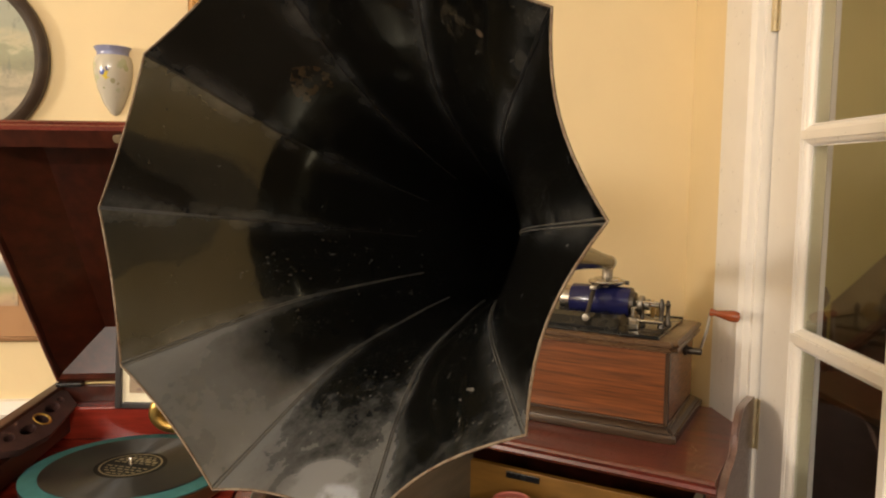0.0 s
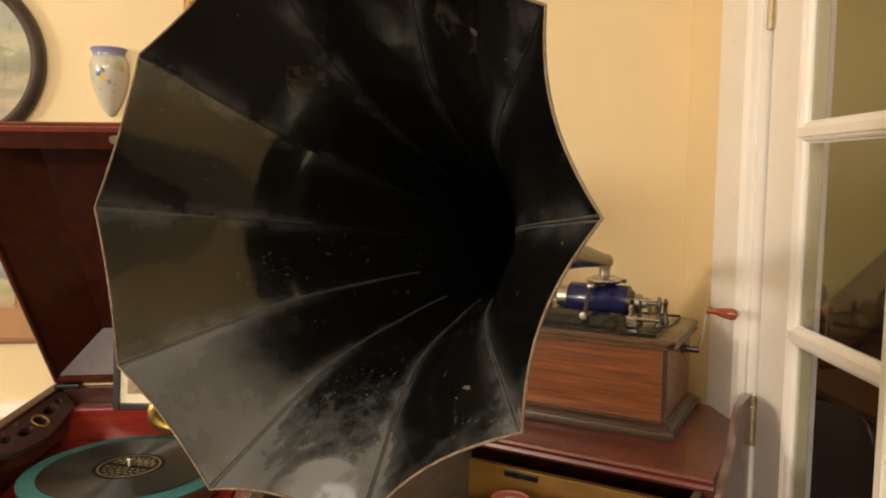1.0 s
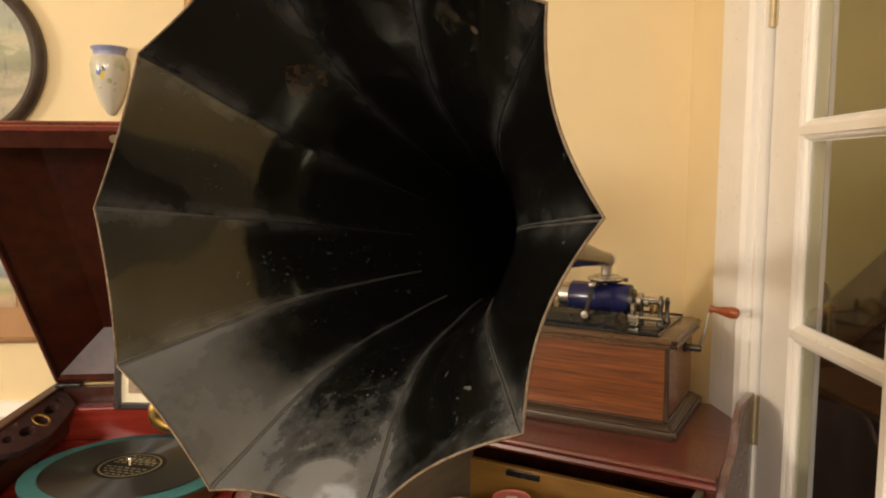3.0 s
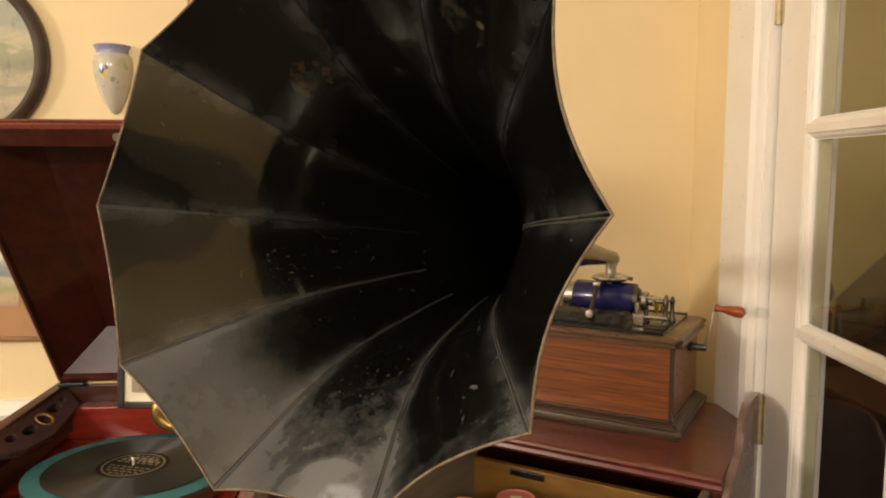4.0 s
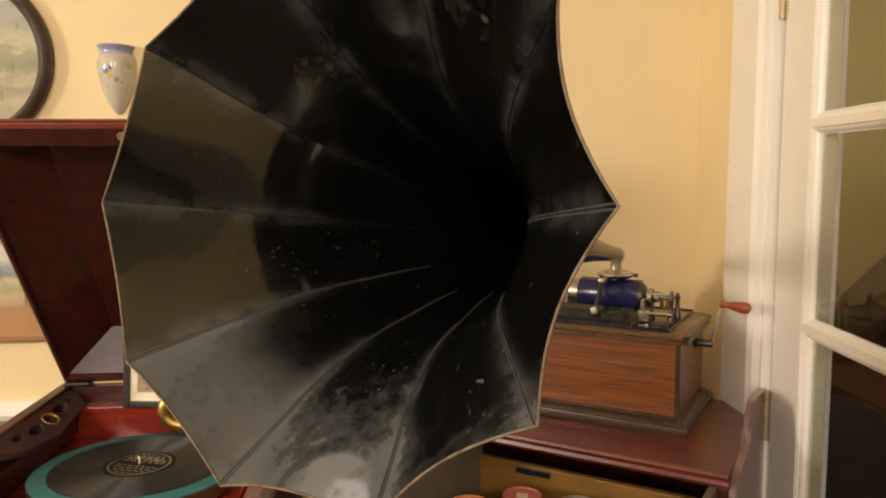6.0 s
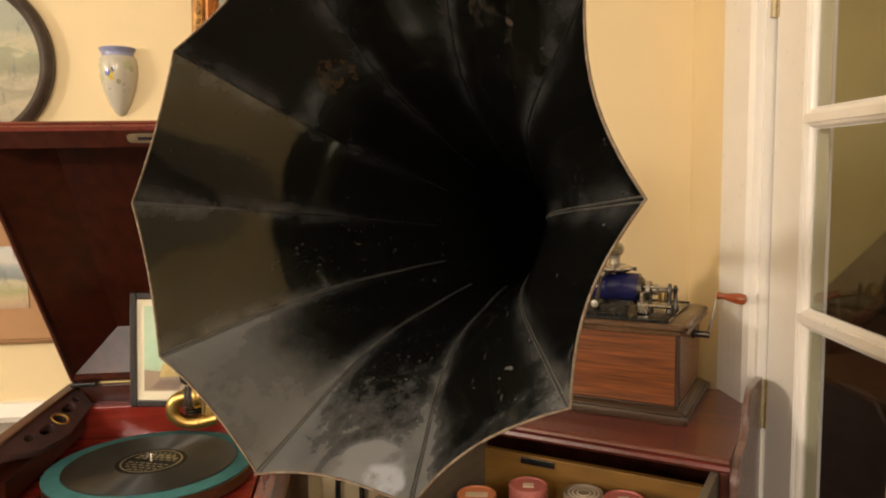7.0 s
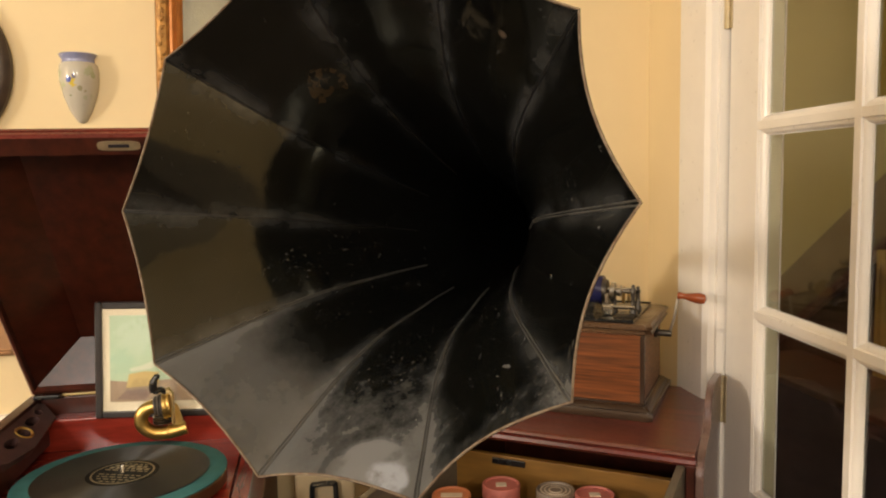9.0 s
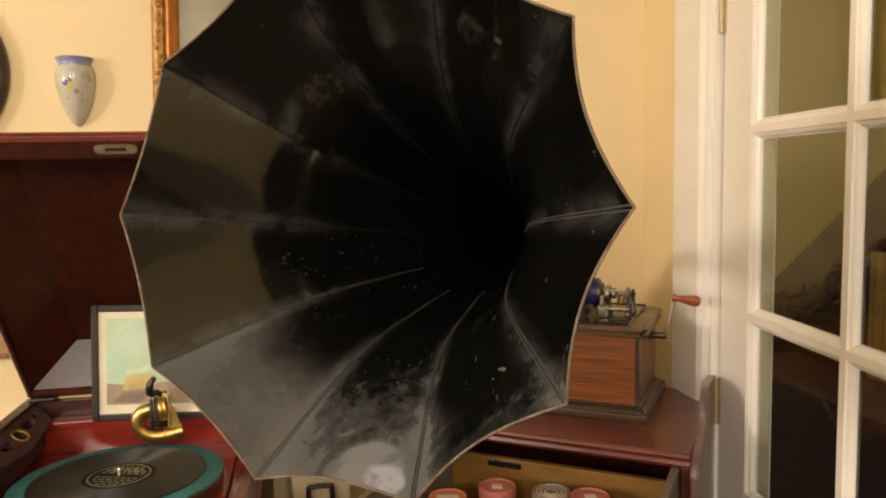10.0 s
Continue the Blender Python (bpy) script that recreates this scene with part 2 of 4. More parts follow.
    colour = mix(dust_sheen, colour, (0.106, 0.107, 0.106))
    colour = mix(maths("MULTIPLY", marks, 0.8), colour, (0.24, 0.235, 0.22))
    colour = mix(rust, colour, (0.024, 0.015, 0.007))
    colour = mix(chip, colour, (0.09, 0.065, 0.045))
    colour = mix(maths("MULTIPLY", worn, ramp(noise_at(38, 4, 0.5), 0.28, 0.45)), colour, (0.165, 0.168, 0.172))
    # brightest part of that reflection, painted as a crescent and a streak
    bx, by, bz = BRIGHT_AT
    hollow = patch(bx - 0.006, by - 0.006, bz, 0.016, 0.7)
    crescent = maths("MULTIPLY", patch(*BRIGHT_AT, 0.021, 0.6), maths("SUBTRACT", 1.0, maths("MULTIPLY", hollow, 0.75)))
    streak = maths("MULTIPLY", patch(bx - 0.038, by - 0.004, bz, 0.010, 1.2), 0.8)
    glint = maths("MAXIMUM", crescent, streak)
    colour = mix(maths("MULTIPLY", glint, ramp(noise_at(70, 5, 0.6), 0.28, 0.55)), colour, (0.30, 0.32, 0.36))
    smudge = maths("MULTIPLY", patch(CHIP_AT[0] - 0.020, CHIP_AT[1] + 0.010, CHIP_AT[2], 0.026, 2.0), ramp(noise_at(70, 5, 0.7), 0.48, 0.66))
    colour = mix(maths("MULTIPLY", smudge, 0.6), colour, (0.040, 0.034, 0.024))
    nt.links.new(colour, b.inputs["Base Color"])
    rough = maths("ADD", maths("ADD", 0.10, maths("MULTIPLY", haze, 0.07)), maths("MULTIPLY", maths("MAXIMUM", maths("MAXIMUM", marks, worn), dust_sheen), 0.25))
    nt.links.new(rough, b.inputs["Roughness"])
    b.inputs["Specular IOR Level"].default_value = 0.40
    b.inputs["Specular Tint"].default_value = (1.0, 0.97, 0.82, 1)
    rise = nt.nodes.new("ShaderNodeBump")
    rise.inputs["Strength"].default_value, rise.inputs["Distance"].default_value = 0.12, 0.002
    nt.links.new(noise_at(28, 3), rise.inputs["Height"])
    nt.links.new(rise.outputs[0], b.inputs["Normal"])
    return mat


def shellac():
    mat = material("black_shellac", (0.012, 0.012, 0.012), 0.60, spread=0.1, scale=20, rough_spread=0.02)
    nt = mat.node_tree
    b = nt.nodes["Principled BSDF"]
    way = nt.nodes.new("ShaderNodeTangent")
    way.direction_type, way.axis = "RADIAL", "Z"
    nt.links.new(way.outputs[0], b.inputs["Tangent"])
    b.inputs["Anisotropic"].default_value, b.inputs["Anisotropic Rotation"].default_value = 0.985, 0.25
    b.inputs["Specular IOR Level"].default_value = 1.0
    return mat


def glass_material():
    mat = bpy.data.materials.new("window_glass")
    mat.use_nodes = True
    b = mat.node_tree.nodes["Principled BSDF"]
    b.inputs["Transmission Weight"].default_value, b.inputs["Roughness"].default_value, b.inputs["IOR"].default_value = 1.0, 0.02, 1.45
    b.inputs["Base Color"].default_value = (0.95, 0.96, 0.94, 1)
    return mat


def spotted(name, base, spots, rough=0.3):
    """Glazed or printed ware: a ground colour with soft spots. spots: (place, radius, colour)."""
    mat = material(name, base, rough, spread=0.06, scale=10)
    nt = mat.node_tree
    b = nt.nodes["Principled BSDF"]
    last = b.inputs["Base Color"].links[0].from_socket
    where = nt.nodes.new("ShaderNodeTexCoord")
    wob = nt.nodes.new("ShaderNodeTexNoise")
    wob.inputs["Scale"].default_value, wob.inputs["Detail"].default_value = 95, 4
    nt.links.new(where.outputs["Object"], wob.inputs["Vector"])
    for place, radius, colour in spots:
        far = nt.nodes.new("ShaderNodeVectorMath")
        far.operation = "DISTANCE"
        far.inputs[1].default_value = place
        nt.links.new(where.outputs["Object"], far.inputs[0])
        add = nt.nodes.new("ShaderNodeMath")
        add.operation, add.inputs[1].default_value = "MULTIPLY_ADD", radius * 3.4
        nt.links.new(wob.outputs[0], add.inputs[0])
        nt.links.new(far.outputs["Value"], add.inputs[2])
        r = nt.nodes.new("ShaderNodeMapRange")
        r.inputs[1].default_value, r.inputs[2].default_value = radius * 2.85, radius * 2.45
        nt.links.new(add.outputs[0], r.inputs[0])
        n = nt.nodes.new("ShaderNodeMix")
        n.data_type = "RGBA"
        nt.links.new(r.outputs[0], n.inputs[0])
        nt.links.new(last, n.inputs[6])
        n.inputs[7].default_value = (*colour, 1)
        last = n.outputs[2]
    nt.links.new(last, b.inputs["Base Color"])
    return mat


def landscape(name, z0, z1, bands, tree):
    """A faded printed view: bands of colour up the sheet with ragged edges, and some trees."""
    mat = material(name, (0.4, 0.4, 0.3), 0.5)
    nt = mat.node_tree
    b = nt.nodes["Principled BSDF"]
    where = nt.nodes.new("ShaderNodeTexCoord")
    axes = nt.nodes.new("ShaderNodeSeparateXYZ")
    nt.links.new(where.outputs["Object"], axes.inputs[0])

    def noise_of(scale, stretch):
        m = nt.nodes.new("ShaderNodeMapping")
        m.inputs["Scale"].default_value = stretch
        nt.links.new(where.outputs["Object"], m.inputs[0])
        n = nt.nodes.new("ShaderNodeTexNoise")
        n.inputs["Scale"].default_value, n.inputs["Detail"].default_value, n.inputs["Roughness"].default_value = scale, 7, 0.65
        nt.links.new(m.outputs[0], n.inputs["Vector"])
        return n.outputs[0]

    share = nt.nodes.new("ShaderNodeMapRange")
    share.inputs[1].default_value, share.inputs[2].default_value = z0, z1
    nt.links.new(axes.outputs[2], share.inputs[0])
    add = nt.nodes.new("ShaderNodeMath")
    add.operation, add.inputs[1].default_value = "MULTIPLY_ADD", 0.34
    nt.links.new(noise_of(16, (1, 1, 2.2)), add.inputs[0])
    nt.links.new(share.outputs[0], add.inputs[2])
    back = nt.nodes.new("ShaderNodeMath")
    back.operation, back.inputs[1].default_value = "SUBTRACT", 0.17
    nt.links.new(add.outputs[0], back.inputs[0])
    ramp = nt.nodes.new("ShaderNodeValToRGB")
    while len(ramp.color_ramp.elements) < len(bands):
        ramp.color_ramp.elements.new(0.5)
    for e, (at, colour) in zip(ramp.color_ramp.elements, bands):
        e.position, e.color = at, (*colour, 1)
    nt.links.new(back.outputs[0], ramp.inputs[0])
    trunk = nt.nodes.new("ShaderNodeMapRange")
    trunk.inputs[1].default_value, trunk.inputs[2].default_value, trunk.inputs[4].default_value = 0.56, 0.68, 0.65
    nt.links.new(noise_of(24, (2.6, 1, 0.8)), trunk.inputs[0])
    n = nt.nodes.new("ShaderNodeMix")
    n.data_type = "RGBA"
    nt.links.new(trunk.outputs[0], n.inputs[0])
    nt.links.new(ramp.outputs[0], n.inputs[6])
    n.inputs[7].default_value = (*tree, 1)
    nt.links.new(n.outputs[2], b.inputs["Base Color"])
    return mat


# ---- the horn's frame: a mouth of ten petals, seen from the front ----
HORN_C = Vector((-0.0379, 0.5535, 1.3377))
HORN_U = Vector((0.8354, -0.5495, 0.0124)).normalized()
HORN_N = Vector((-0.5456, -0.8262, 0.1406)).normalized()
HORN_V = HORN_N.cross(HORN_U).normalized()
HORN_N = HORN_U.cross(HORN_V)
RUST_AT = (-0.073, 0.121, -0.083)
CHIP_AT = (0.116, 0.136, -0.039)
# centres of the painted lamp reflection and of its brightest part
DENT_SHINE_AT = (0.026, -0.203, -0.014)
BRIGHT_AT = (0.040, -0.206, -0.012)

ENAMEL = enamel()
SHELLAC = shellac()
GLASS = glass_material()
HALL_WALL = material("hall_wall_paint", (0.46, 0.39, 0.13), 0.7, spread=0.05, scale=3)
# door paint darkened to hold the dimness seen behind the glass
DIMMED_PAINT = material("dimmed_stile_paint", (0.36, 0.32, 0.20), 0.45, spread=0.05)
HALL_WOOD = material("hall_dark_wood", (0.075, 0.035, 0.02), 0.4, spread=0.3, scale=6, stretch=(1, 6, 1))
STAIR_WOOD = material("stair_stringer_wood", (0.19, 0.125, 0.062), 0.4, spread=0.25, scale=6)
HALL_TRIM = material("hall_red_trim", (0.16, 0.055, 0.03), 0.4, spread=0.2)
HALL_FABRIC = material("hall_dark_cloth", (0.020, 0.014, 0.018), 0.8, spread=0.3, scale=9)
HALL_GOLD = material("ochre_cloth", (0.50, 0.30, 0.06), 0.7, spread=0.2, scale=12)
BLACK_FRAME = material("black_frame_paint", (0.035, 0.03, 0.03), 0.35, spread=0.3, scale=30)
BROWN_FRAME = material("walnut_frame", (0.050, 0.032, 0.022), 0.40, spread=0.3, scale=30)
GILT = material("gilt_gesso", (0.42, 0.22, 0.055), 0.42, 0.45, spread=0.3, scale=60, second=(0.16, 0.07, 0.02), bump=0.4, bump_scale=130)
GILT_PLAIN = material("red_gilt_moulding", (0.45, 0.16, 0.03), 0.38, 0.35, spread=0.2, scale=40)
MAT_BOARD = material("cream_mat_board", (0.62, 0.52, 0.36), 0.8, spread=0.04)
CREAM = material("cream_box_paint", (0.42, 0.33, 0.20), 0.6, spread=0.1)

# ---- the room: corner at x 0.654, y 1.494 ----
BACK, RIGHT, LEFT, FRONT, TOP = 1.494, 0.654, -4.4, -4.8, 2.55
JAMB = 1.205          # hinge side of the door opening
OPEN = 0.985           # width of the opening
T = 0.12

part("floor", slab((LEFT - T, FRONT - T, -0.1), (4.2, 4.6, 0.0)), FLOOR, label="dark stained wooden floor of the room", category="floor", kind="structure")
part("ceiling", slab((LEFT - T, FRONT - T, TOP), (4.2, 4.6, TOP + 0.1)), CEILING, label="plain white painted ceiling of the room", category="ceiling", kind="structure")
part("wall_north", slab((LEFT - T, BACK, 0.0), (RIGHT, BACK + T, TOP)), WALL, label="pale yellow painted plaster wall with pictures", category="wall", kind="structure")
part("wall_west", slab((LEFT - T, FRONT, 0.0), (LEFT, BACK, TOP)), WALL, label="pale yellow painted plaster wall of room", category="wall", kind="structure")
part("wall_south", slab((LEFT - T, FRONT - T, 0.0), (RIGHT + T, FRONT, TOP)), WALL, label="pale yellow painted plaster wall of room", category="wall", kind="structure")
bm = bmesh.new()
box(bm, (RIGHT, JAMB + 0.012, 0.0), (RIGHT + T, BACK + T, TOP))
box(bm, (RIGHT, FRONT, 0.0), (RIGHT + T, JAMB - OPEN - 0.012, TOP))
box(bm, (RIGHT, JAMB - OPEN - 0.012, 2.10), (RIGHT + T, JAMB + 0.012, TOP))
part("wall_east", bm, WALL, label="pale yellow painted wall with a glazed door", category="wall", kind="structure")

# chair rail and low panel on the back wall
bm = bmesh.new()
prism(bm, [(0, 0.885), (0.020, 0.888), (0.026, 0.900), (0.018, 0.914), (0.012, 0.922), (0, 0.924)], 3.8, Matrix(((0, 1, 0, LEFT), (-1, 0, 0, BACK), (0, 0, 1, 0), (0, 0, 0, 1))))
part("trim", bm, WHITE, label="white painted chair rail on yellow wall", category="trim", kind="structure")

DADO = material("taupe_dado_paint", (0.30, 0.26, 0.21), 0.6, spread=0.05, scale=3)
part("wall_panel", slab((LEFT, BACK - 0.006, 0.0), (-0.60, BACK, 0.885)), DADO, label="taupe painted lower wall under the rail", category="wall", kind="structure")

# unseen walls: dado carried round to darken what the horn reflects
for lo, hi in (((LEFT, FRONT, 0.0), (LEFT + 0.006, BACK - 0.006, 0.885)), ((LEFT + 0.006, FRONT, 0.0), (RIGHT, FRONT + 0.006, 0.885)), ((RIGHT - 0.006, FRONT + 0.006, 0.0), (RIGHT, 0.08, 0.885))):
    part("wall_panel", slab(lo, hi), DADO, label="taupe painted lower wall under the rail", category="wall", kind="structure")

# door casing on the room side
bm = bmesh.new()
FLUTES = [(0.0, 0.0), (0.0, -0.016), (0.010, -0.022), (0.024, -0.0224), (0.030, -0.0226), (0.044, -0.0224), (0.052, -0.0226), (0.066, -0.0224), (0.074, -0.0226), (0.100, -0.0220), (0.112, -0.016), (0.118, -0.012), (0.118, 0.0)]
for at, way in ((JAMB + 0.008, 1), (JAMB - OPEN - 0.008, -1)):
    ring_mesh(bm, [[Vector((RIGHT - 0.001 + d, at + way * s, z)) for s, d in FLUTES] for z in (0.0, 2.20)])
ring_mesh(bm, [[Vector((RIGHT - 0.0005 + d, y, 2.10 + s)) for s, d in FLUTES] for y in (JAMB - OPEN - 0.13, JAMB + 0.13)])
casing = part("trim", bm, WHITE, label="white painted fluted door casing with soft wear", category="trim", kind="structure")
bm = bmesh.new()
box(bm, (RIGHT - 0.004, JAMB, 0.0), (RIGHT + T + 0.002, JAMB + 0.0125, 2.11))
box(bm, (RIGHT - 0.004, JAMB - OPEN - 0.0125, 0.0), (RIGHT + T + 0.002, JAMB - OPEN, 2.11))
box(bm, (RIGHT - 0.004, JAMB - OPEN, 2.098), (RIGHT + T + 0.002, JAMB, 2.1105))
part("trim", bm, WHITE, label="white painted door jamb lining", category="trim", kind="structure")

# ---- the glazed door, a little ajar into the room ----
DOOR_W, DOOR_H, DOOR_D = 0.972, 2.08, 0.036
door = thing("door_1", "white painted glazed door with small panes, slightly ajar", "door", pose(0.665, JAMB - 0.006, 0.008, 0, 0, -6.0), kind="structure")
# local: x into the thickness (away from the room), y negative along the door
STILE, LOCK, STICK = 0.118, 0.112, 0.0175
bm = bmesh.new()
box(bm, (0, -STILE + STICK, 0), (DOOR_D, 0, DOOR_H), 0.0015)
part("hinge_stile", bm, WHITE, door)
part("lock_stile", slab((0, -DOOR_W, 0), (DOOR_D, -DOOR_W + LOCK - STICK, DOOR_H), 0.0015), WHITE, door)
GRID_Y = [-STILE, -0.363, -0.6125, -DOOR_W + LOCK]
ROWS_Z = [0.175, 0.487, 0.799, 1.110, 1.420, 1.730, 2.0]
part("bottom_rail", slab((0.0005, -DOOR_W + LOCK, 0), (DOOR_D - 0.0005, -STILE, ROWS_Z[0] - 0.012), 0.002), WHITE, door)
part("top_rail", slab((0.0005, -DOOR_W + LOCK, ROWS_Z[-1] + 0.012), (DOOR_D - 0.0005, -STILE, DOOR_H), 0.002), WHITE, door)


def bar_profile(half):
    """Section of a glazing bar: flat face, a quirk and an ovolo each side; offset and depth."""
    flat = half * 0.42
    side = [(flat - 0.0008, 0.0), (flat, 0.0008), (flat + 0.0003, 0.0034), (flat + 0.0012, 0.0036), (flat + 0.0030, 0.0040), (flat + 0.0055, 0.0056), (half - 0.0022, 0.0090), (half - 0.0018, 0.0112), (half, 0.0114), (half, 0.0135)]
    return [(-x, d) for x, d in side[::-1]] + side


BAR = 0.0170
for z in ROWS_Z[1:-1]:
    bm = bmesh.new()
    ring_mesh(bm, [[Vector((0.0004 + d, y, z + s)) for s, d in bar_profile(BAR)] for y in (-STILE + STICK - 0.0004, -DOOR_W + LOCK - STICK + 0.0004)])
    part("glazing_bar", bm, WHITE, door)
for y in GRID_Y[1:-1]:
    bm = bmesh.new()
    ring_mesh(bm, [[Vector((0.0001 + d, y + s, z)) for s, d in bar_profile(BAR + 0.001)] for z in (ROWS_Z[0] - 0.0115, ROWS_Z[-1] + 0.0115)])
    part("glazing_bar", bm, WHITE, door)
for i in range(3):
    for k in range(6):
        y1, y0 = GRID_Y[i] - (0 if i == 0 else BAR), GRID_Y[i + 1] + (0 if i == 2 else BAR)
        z0, z1 = ROWS_Z[k] + (-0.012 if k == 0 else BAR), ROWS_Z[k + 1] - (-0.012 if k == 5 else BAR)
        pane = part("pane", slab((0.0116, y0 - 0.002, z0 - 0.002), (0.0134, y1 + 0.002, z1 + 0.002)), GLASS, door)
        pane.visible_shadow = False
for y, way in ((-STILE + STICK, -1), (-DOOR_W + LOCK - STICK, 1)):
    bm = bmesh.new()
    ring_mesh(bm, [[Vector((d, y + way * s, z)) for s, d in ((-0.0006, 0.0135), (-0.0006, 0.0032), (0.0012, 0.0032), (0.0020, 0.0012), (0.0042, 0.0012), (0.0048, 0.0034), (0.0062, 0.0036), (0.0100, 0.0052), (0.0135, 0.0084), (0.0142, 0.0108), (0.0175, 0.0112), (0.0175, 0.0135))] for z in (ROWS_Z[0] - 0.0118, ROWS_Z[-1] + 0.0118)])
    part("sticking", bm, WHITE, door)
    # part behind the glass, its dimness painted in
    y0, y1 = sorted((y - way * 0.0004, y + way * 0.0170))
    part("rear_sticking", slab((0.0138, y0, ROWS_Z[0] - 0.0118), (DOOR_D - 0.001, y1, ROWS_Z[-1] + 0.0118), 0.001), DIMMED_PAINT, door, "rear sticking with its dimness behind glass put into the paint")
for z in (1.592, 0.893):
    hinge = thing("hinge", "brass butt hinge", "", None)
    hinge.parent = door
    bm = bmesh.new()
    for k in range(5):
        lathe(bm, [(0.0049, 0.0), (0.0050, 0.0004), (0.0050, 0.0167), (0.0049, 0.0171)], Matrix.Translation((-0.004, 0.004, z + 0.0172 * k)), 14)
    part("knuckle", bm, HINGE_BRASS, hinge, smooth=True)
    bm = bmesh.new()
    box(bm, (-0.0022, -0.007, z), (-0.0002, 0.002, z + 0.086), 0.0005, seg=1)
    box(bm, (-0.0105, 0.003, z), (-0.0085, 0.012, z + 0.086), 0.0005, seg=1)
    part("leaf", bm, HINGE_BRASS, hinge)

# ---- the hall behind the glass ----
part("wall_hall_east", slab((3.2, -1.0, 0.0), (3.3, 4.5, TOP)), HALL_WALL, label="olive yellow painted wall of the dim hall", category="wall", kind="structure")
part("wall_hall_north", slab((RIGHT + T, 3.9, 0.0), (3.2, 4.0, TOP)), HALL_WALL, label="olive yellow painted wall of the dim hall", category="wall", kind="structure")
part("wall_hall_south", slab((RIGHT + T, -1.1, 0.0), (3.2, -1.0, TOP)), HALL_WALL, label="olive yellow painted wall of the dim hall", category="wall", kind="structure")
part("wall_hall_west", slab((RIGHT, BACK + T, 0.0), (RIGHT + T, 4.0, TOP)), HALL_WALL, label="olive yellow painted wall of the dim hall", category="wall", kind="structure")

# staircase along the far side of the hall
stairs = thing("staircase", "dark wooden staircase with sloping stringer in the hall", "staircase", kind="structure")
ST_X, ST_Y0, ST_Z0, RISE, GO = 2.05, 3.15, 0.660, 0.18, 0.236
bm = bmesh.new()
slope = RISE / GO
ring_mesh(bm, [[Vector((x, ST_Y0, ST_Z0 - 0.14)), Vector((x, ST_Y0, ST_Z0 + 0.14)), Vector((x, ST_Y0 - 1.7, ST_Z0 + 0.14 + 1.7 * slope)), Vector((x, ST_Y0 - 1.7, ST_Z0 - 0.14 + 1.7 * slope))] for x in (ST_X, ST_X + 0.04)])
part("stringer", bm, STAIR_WOOD, stairs)
bm = bmesh.new()
ring_mesh(bm, [[Vector((x, ST_Y0 + 0.3, 0)), Vector((x, ST_Y0 + 0.3, ST_Z0 - 0.36)), Vector((x, ST_Y0, ST_Z0 - 0.14)), Vector((x, ST_Y0 - 1.7, ST_Z0 - 0.14 + 1.7 * slope)), Vector((x, ST_Y0 - 1.7, 0))] for x in (ST_X + 0.01, ST_X + 0.05)])
part("panel", bm, HALL_WOOD, stairs)
bm = bmesh.new()
lathe(bm, [(0.05, 0), (0.05, 0.72), (0.035, 0.74), (0.03, 0.76), (0.052, 0.79), (0.056, 0.82), (0.04, 0.86), (0.005, 0.875)], Matrix.Translation((ST_X - 0.02, ST_Y0 + 0.08, 0)), 20)
part("newel_post", bm, HALL_WOOD, stairs, smooth=True)

bm = bmesh.new()
tube(bm, [(ST_X - 0.01, ST_Y0, ST_Z0 - 0.15), (ST_X - 0.01, ST_Y0 - 1.7, ST_Z0 - 0.15 + 1.7 * slope)], 0.025, 8)
part("lower_trim", bm, HALL_TRIM, stairs, "reddish brown lower moulding")
# ochre cloth draped over a dark chest, both under the stairs
cloth = thing("ochre_cloth", "folded ochre yellow cloth standing upright behind the chest", "cloth", Matrix.Translation((1.975, 2.395, 0.0)))
bm = bmesh.new()
ring_mesh(bm, [[Vector((0.010 * math.sin(7 * math.pi * i / 24), -0.17 * i / 24, z)) for i in range(25)] + [Vector((0.03 + 0.010 * math.sin(7 * math.pi * i / 24), -0.17 * i / 24, z)) for i in range(24, -1, -1)] for z in (0.0, 1.05)])
part("fabric", bm, HALL_GOLD, cloth)
chest = thing("wooden_chest", "dark purple brown wooden chest standing below the stairs", "chest", Matrix.Translation((1.60, 1.55, 0.0)))
part("body", slab((0.012, 0.012, 0.0), (0.318, 1.188, 0.575), 0.004), HALL_FABRIC, chest)
part("top", slab((0.0, 0.0, 0.575), (0.33, 1.20, 0.60), 0.006), HALL_WOOD, chest, "dark wooden lid with a worn edge")

# ---- left: talking machine cabinet with its lid up ----
CX0, CX1, CY0, CY1 = -0.575, -0.145, 0.90, 1.425
RIM_Z, DECK = 0.975, 0.888
machine = thing("gramophone_cabinet", "red mahogany gramophone cabinet with open lid and turntable", "gramophone", None)
bm = bmesh.new()
for k in range(4):
    x0, x1 = (CX0, CX0 + 0.022) if k == 0 else (CX1 - 0.022, CX1) if k == 1 else (CX0 + 0.022, CX1 - 0.022)
    y0, y1 = (CY0, CY1) if k < 2 else (CY0, CY0 + 0.022) if k == 2 else (CY1 - 0.022, CY1)
    top = RIM_Z if k in (0, 3) else 0.915 if k == 2 else 0.9
    box(bm, (x0, y0, 0.08), (x1, y1, top), 0.003)
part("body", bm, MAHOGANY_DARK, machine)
part("base", slab((CX0 - 0.02, CY0 - 0.02, 0.0), (CX1 + 0.02, CY1, 0.08), 0.01), MAHOGANY_DARK, machine)
part("motor_board", slab((CX0 + 0.023, CY0 + 0.023, DECK - 0.018), (-0.198, CY1 - 0.06, DECK), 0.002), MAHOGANY, machine, "glossy red mahogany motor board")
